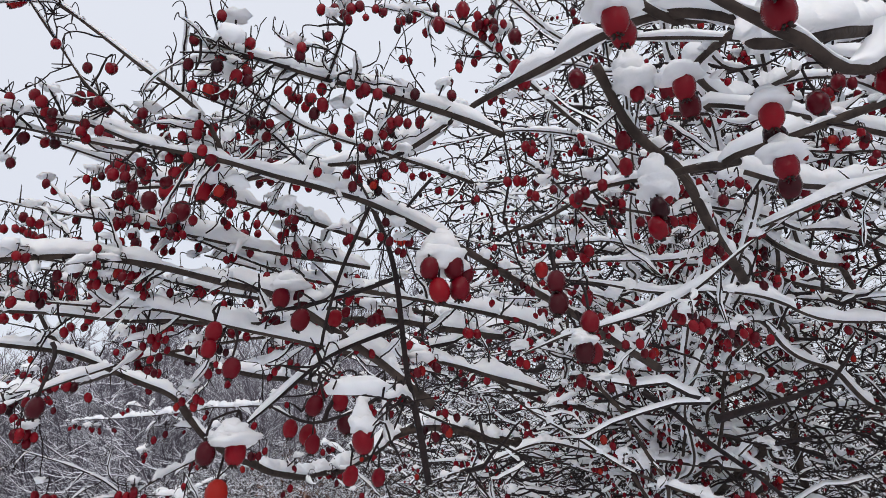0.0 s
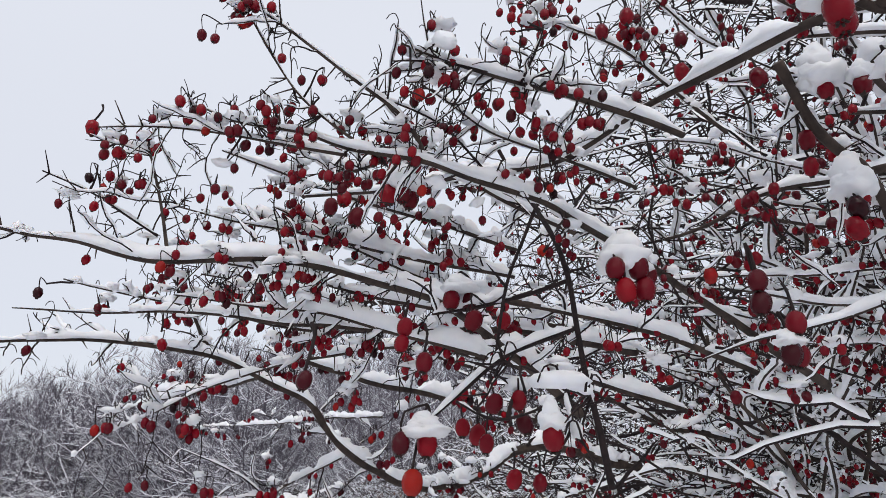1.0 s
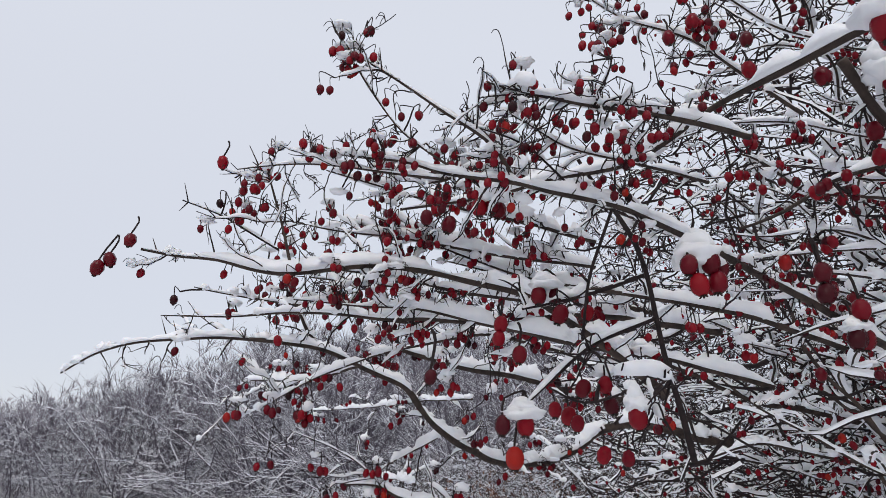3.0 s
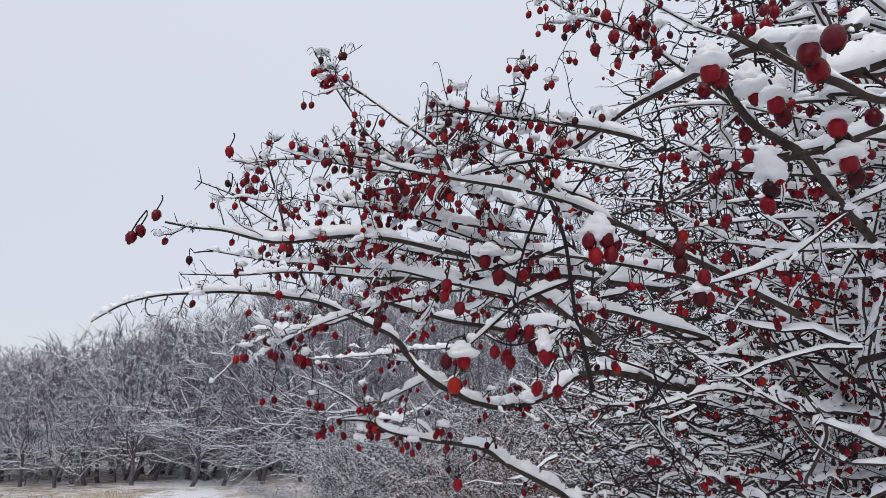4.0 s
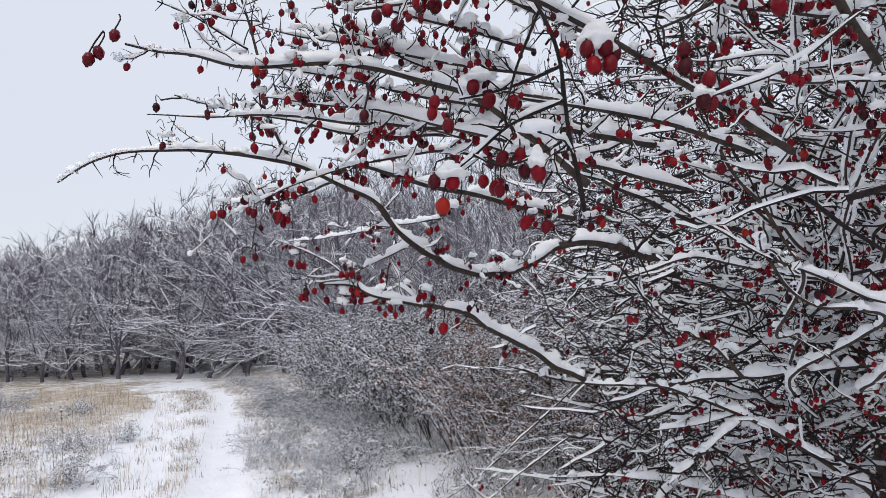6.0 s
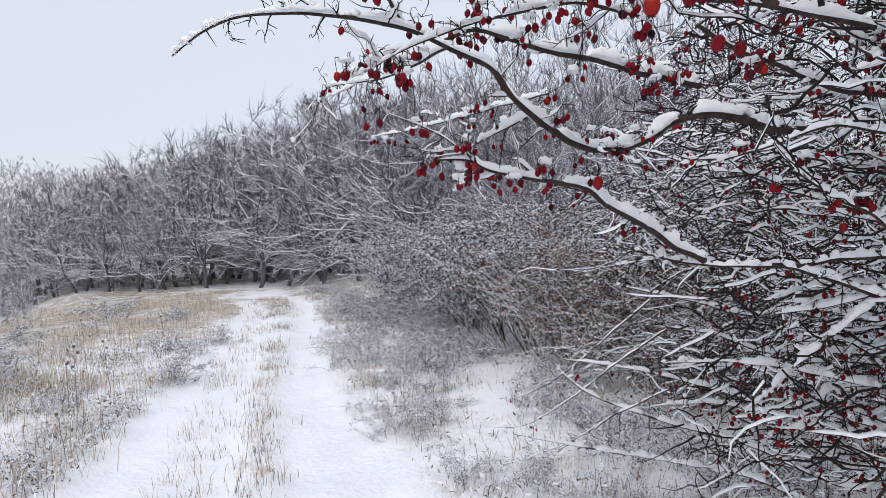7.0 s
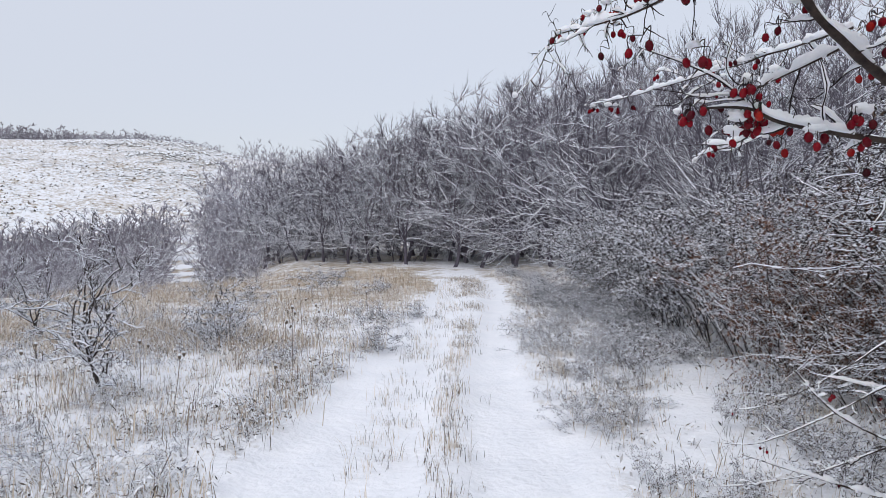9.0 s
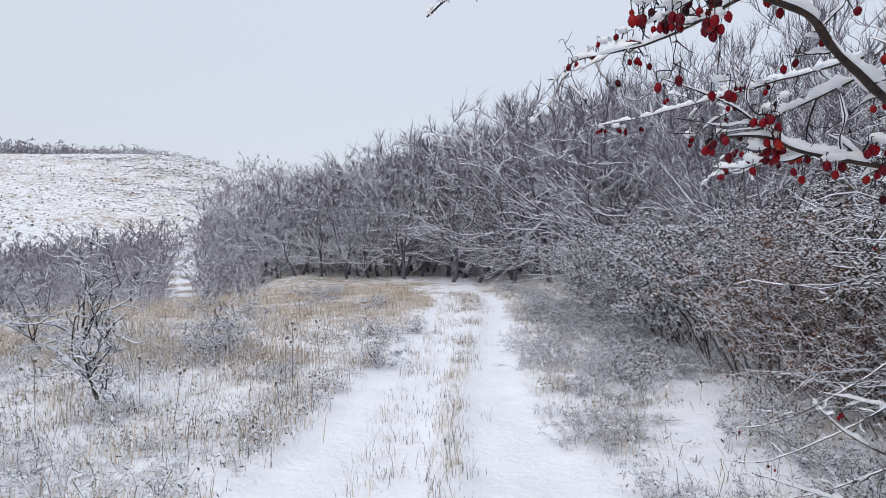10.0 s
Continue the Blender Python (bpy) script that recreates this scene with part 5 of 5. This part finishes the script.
def seed_stalk(x, y, tall, heads, seed):
    """A dry flower stalk with round seed heads."""
    r = random.Random(seed)
    stalk = tagged(new("dry_stalk"), "tall dry flower stalk with snow-capped seed heads", "dead plant", "dry stalks of the meadow")
    stalk.location = (x, y, height(x, y))
    lean = Vector((r.uniform(-0.12, 0.12), r.uniform(-0.12, 0.12), 1))
    line = [lean * (tall * i / 5) + Vector((r.uniform(-1, 1), r.uniform(-1, 1), 0)) * 0.008 for i in range(6)]
    g = Geo()
    g.tube(line, taper(6, 0.004, 0.0022), 5)
    part("stem", g, [WEED], stalk)
    for h in range(heads):
        q = line[-1] if h == 0 else line[3].lerp(line[4], r.random())
        e = q if h == 0 else q + Vector((r.uniform(-0.12, 0.12), r.uniform(-0.12, 0.12), r.uniform(0.06, 0.16)))
        if h:
            g = Geo()
            g.tube([q, q.lerp(e, 0.5) + Vector((0, 0, -0.015)), e], [0.002, 0.0018, 0.0016], 4)
            part("side_stem", g, [WEED], stalk)
        g = Geo()
        g.blob(e, 0.015, 0.015, 0.024, r.uniform(0, 9), 0, 9, 6, 0.3)
        head = part("seed_head", g, [WEED], stalk)
        g = Geo()
        g.blob(e + Vector((0, 0, 0.018)), 0.016, 0.016, 0.012, r.uniform(0, 9), 0, 9, 6, 0.3)
        part("snow_cap", g, [TREE_SNOW], head, "cap of snow")


for k, (x, y, tall, heads) in enumerate(((-2.0, 7.7, 0.85, 3), (-2.15, 8.0, 0.6, 2), (-2.7, 6.0, 0.6, 2), (-1.9, 8.9, 0.75, 2), (-3.1, 8.8, 0.8, 3), (-2.5, 10.4, 0.9, 2), (-3.5, 7.0, 0.6, 2), (-4.2, 6.3, 0.7, 2), (-1.5, 11.0, 0.8, 2), (-1.75, 6.3, 0.45, 1))):
    seed_stalk(x, y, tall, heads, 300 + k)


# ---- grass and weeds ----
def blades(geo, x, y, count, tall, spread, r, lean=0.5, wide=0.0026):
    z = height(x, y)
    for _ in range(count):
        px, py = x + r.gauss(0, spread), y + r.gauss(0, spread)
        a = r.uniform(0, 6.28)
        h = tall * r.uniform(0.45, 1.15)
        tip = Vector((math.cos(a) * lean * h * r.uniform(0.1, 1.0), math.sin(a) * lean * h * r.uniform(0.1, 1.0), h))
        s = Vector((-math.sin(a), math.cos(a), 0)) * wide * r.uniform(0.6, 1.3)
        p = Vector((px, py, z - 0.02))
        mid = p + Vector((tip.x * 0.3, tip.y * 0.3, tip.z * 0.6))
        b = len(geo.v)
        geo.v += [p - s, p + s, mid + s * 0.8, mid - s * 0.8, p + tip]
        geo.f += [(b, b + 1, b + 2, b + 3), (b + 3, b + 2, b + 4)]
        geo.m += [0, 0]


def scatter(name, label, mat, seed, n, area, count, tall, spread, keep, **kw):
    r, g = random.Random(seed), Geo()
    for _ in range(n):
        x, y = r.uniform(area[0], area[1]), area[2] + (area[3] - area[2]) * r.random() ** 1.3
        if r.random() < 0.15:  # the ground behind
            y = r.uniform(-7, area[2])
        if r.random() < keep(x, y):
            blades(g, x, y, count, tall * r.uniform(0.6, 1.3), spread, r, **kw)
    if g.v:
        ob = new(name, g.data(name, [mat], False))
        tagged(ob, label, "grass", kind="stuff")


def verge_left(x, y):
    s = x - strip_x(min(y, 25))
    wide = along(LEFT, y) - 0.1
    return smooth(wide + 0.02, wide + 0.4, -s) * (0.24 + 0.76 * smooth(-0.1, 0.25, noise.noise(Vector((x * 0.9, y * 0.9, 3)))))


def far_stand(x, y):
    return verge_left(x, y) * smooth(-0.4, 0.1, noise.noise(Vector((x * 0.45, y * 0.3, 12))))


def clumps(x, y):
    return verge_left(x, y) * smooth(0.0, 0.25, noise.noise(Vector((x * 1.6, y * 1.6, 21))))


def verge_right(x, y):
    s = x - strip_x(min(y, 25))
    edge = along(RIGHT, y)
    return (1 - 0.85 * bay(x, y)) * smooth(edge, edge + 0.55, s) * (0.4 + 0.6 * smooth(-0.1, 0.25, noise.noise(Vector((x * 0.9, y * 0.9, 8)))))


def middle(x, y):
    s = x - strip_x(y)
    return (math.exp(-(s / (along(MIDDLE, y) * 0.95)) ** 2) + 0.28 * math.exp(-((s + 0.6) / 0.3) ** 2)) * smooth(-0.6, 0.3, noise.noise(Vector((x, y * 0.7, 1))))


scatter("grass", "dry straw-coloured grass poking through the snow of the verge", GRASS, 81, 16000, (-10, -0.6, 2.2, 22), 6, 0.19, 0.09, verge_left, lean=1.5, wide=0.0025)
scatter("tall_grass", "stand of tall bleached grass at the far end of the meadow", GRASS, 82, 6000, (-11, 0.6, 9.5, 27.5), 10, 0.34, 0.16, far_stand, wide=0.005, lean=0.8)
scatter("weeds", "dark withered weeds dusted with snow", WEED, 83, 4600, (-9, -0.6, 2.2, 14), 5, 0.24, 0.06, verge_left, lean=1.3, wide=0.0026)
scatter("lane_grass", "thin dry grass along the middle of the lane", GRASS, 84, 2800, (-0.9, 1.2, 3.0, 24), 7, 0.2, 0.05, middle, wide=0.0022, lean=0.7)
scatter("lane_weeds", "grey withered grass in the middle of the lane", WEED, 87, 3600, (-0.9, 1.2, 3.0, 24), 5, 0.18, 0.05, middle, wide=0.0022, lean=1.2)
scatter("hedge_grass", "snow-flecked grass at the foot of the hedge", GRASS, 85, 3600, (0.4, 4.5, 2.4, 28), 6, 0.22, 0.08, verge_right, lean=1.4, wide=0.0025)
scatter("hedge_weeds", "withered weeds at the foot of the hedge", WEED, 86, 3000, (0.4, 5.0, 2.6, 26), 6, 0.22, 0.07, verge_right, lean=1.8, wide=0.0026)


def litter(name, label, seed, n, area, per, size, high, keep, mat):
    """Low dead plants: clumps of small withered leaves that hold snow."""
    r, g = random.Random(seed), Geo()
    for _ in range(n):
        x, y = r.uniform(area[0], area[1]), area[2] + (area[3] - area[2]) * r.random() ** 1.4
        if r.random() < 0.12:
            y = r.uniform(-7, area[2])
        if r.random() > keep(x, y):
            continue
        z, top = height(x, y), high * r.uniform(0.3, 1.2)
        for _ in range(per):
            h = r.random()
            p = Vector((x + r.gauss(0, 0.05 + 0.05 * h), y + r.gauss(0, 0.05 + 0.05 * h), z + top * h))
            a = r.uniform(0, 6.28)
            u = Vector((math.cos(a), math.sin(a), r.uniform(-1, 1))) * size * r.uniform(0.6, 1.5)
            v = Vector((-math.sin(a), math.cos(a), r.uniform(-1, 1))) * size * r.uniform(0.15, 0.5)
            b = len(g.v)
            g.v += [p - u, p + v, p + u, p - v]
            g.f += [(b, b + 3, b + 2), (b, b + 2, b + 1)]
            g.m += [0, 0]
    tagged(new(name, g.data(name, [mat], False)), label, "plants", kind="stuff")


litter("verge_plants", "low dead plants of the verge, curled and snowed on", 91, 7500, (-9, -0.6, 2.2, 16), 11, 0.022, 0.2, verge_left, WEED)
litter("meadow_clumps", "dark clumps of withered meadow herbs holding snow", 94, 2300, (-8, -0.8, 2.4, 13), 20, 0.021, 0.24, clumps, WEED)
litter("hedge_plants", "low dead plants before the hedge, curled and snowed on", 92, 3300, (0.4, 5.0, 2.4, 25), 11, 0.022, 0.24, verge_right, WEED)
litter("lane_plants", "few withered stalks and leaves in the lane", 93, 900, (-0.9, 1.2, 3.0, 22), 6, 0.009, 0.10, middle, WEED)


def tussocks():
    """Grey tufts that dot the snow of the far hill."""
    r, g = random.Random(97), Geo()
    for _ in range(22000):
        az, d = radians(r.uniform(-48, -14)), r.uniform(80, 228)
        x, y = d * math.sin(az), d * math.cos(az)
        if noise.noise(Vector((x * 0.05, y * 0.05, 7))) < r.uniform(-0.5, 0.3):
            continue
        p = Vector((x, y, height(x, y) - 0.05))
        h, w = r.uniform(0.08, 0.34), r.uniform(0.2, 0.65)
        b = len(g.v)
        g.v += [p + Vector((w * math.cos(k * 1.257) * r.uniform(0.6, 1.3), w * math.sin(k * 1.257) * r.uniform(0.6, 1.3), 0)) for k in range(5)]
        g.v.append(p + Vector((r.uniform(-0.1, 0.1), r.uniform(-0.1, 0.1), h)))
        g.f += [(b + k, b + (k + 1) % 5, b + 5) for k in range(5)]
        g.m += [0] * 5
    tagged(new("hill_tussocks", g.data("hill_tussocks", [WEED], False)), "grey grass tufts dotting the snow of the hill", "grass", kind="stuff")


tussocks()
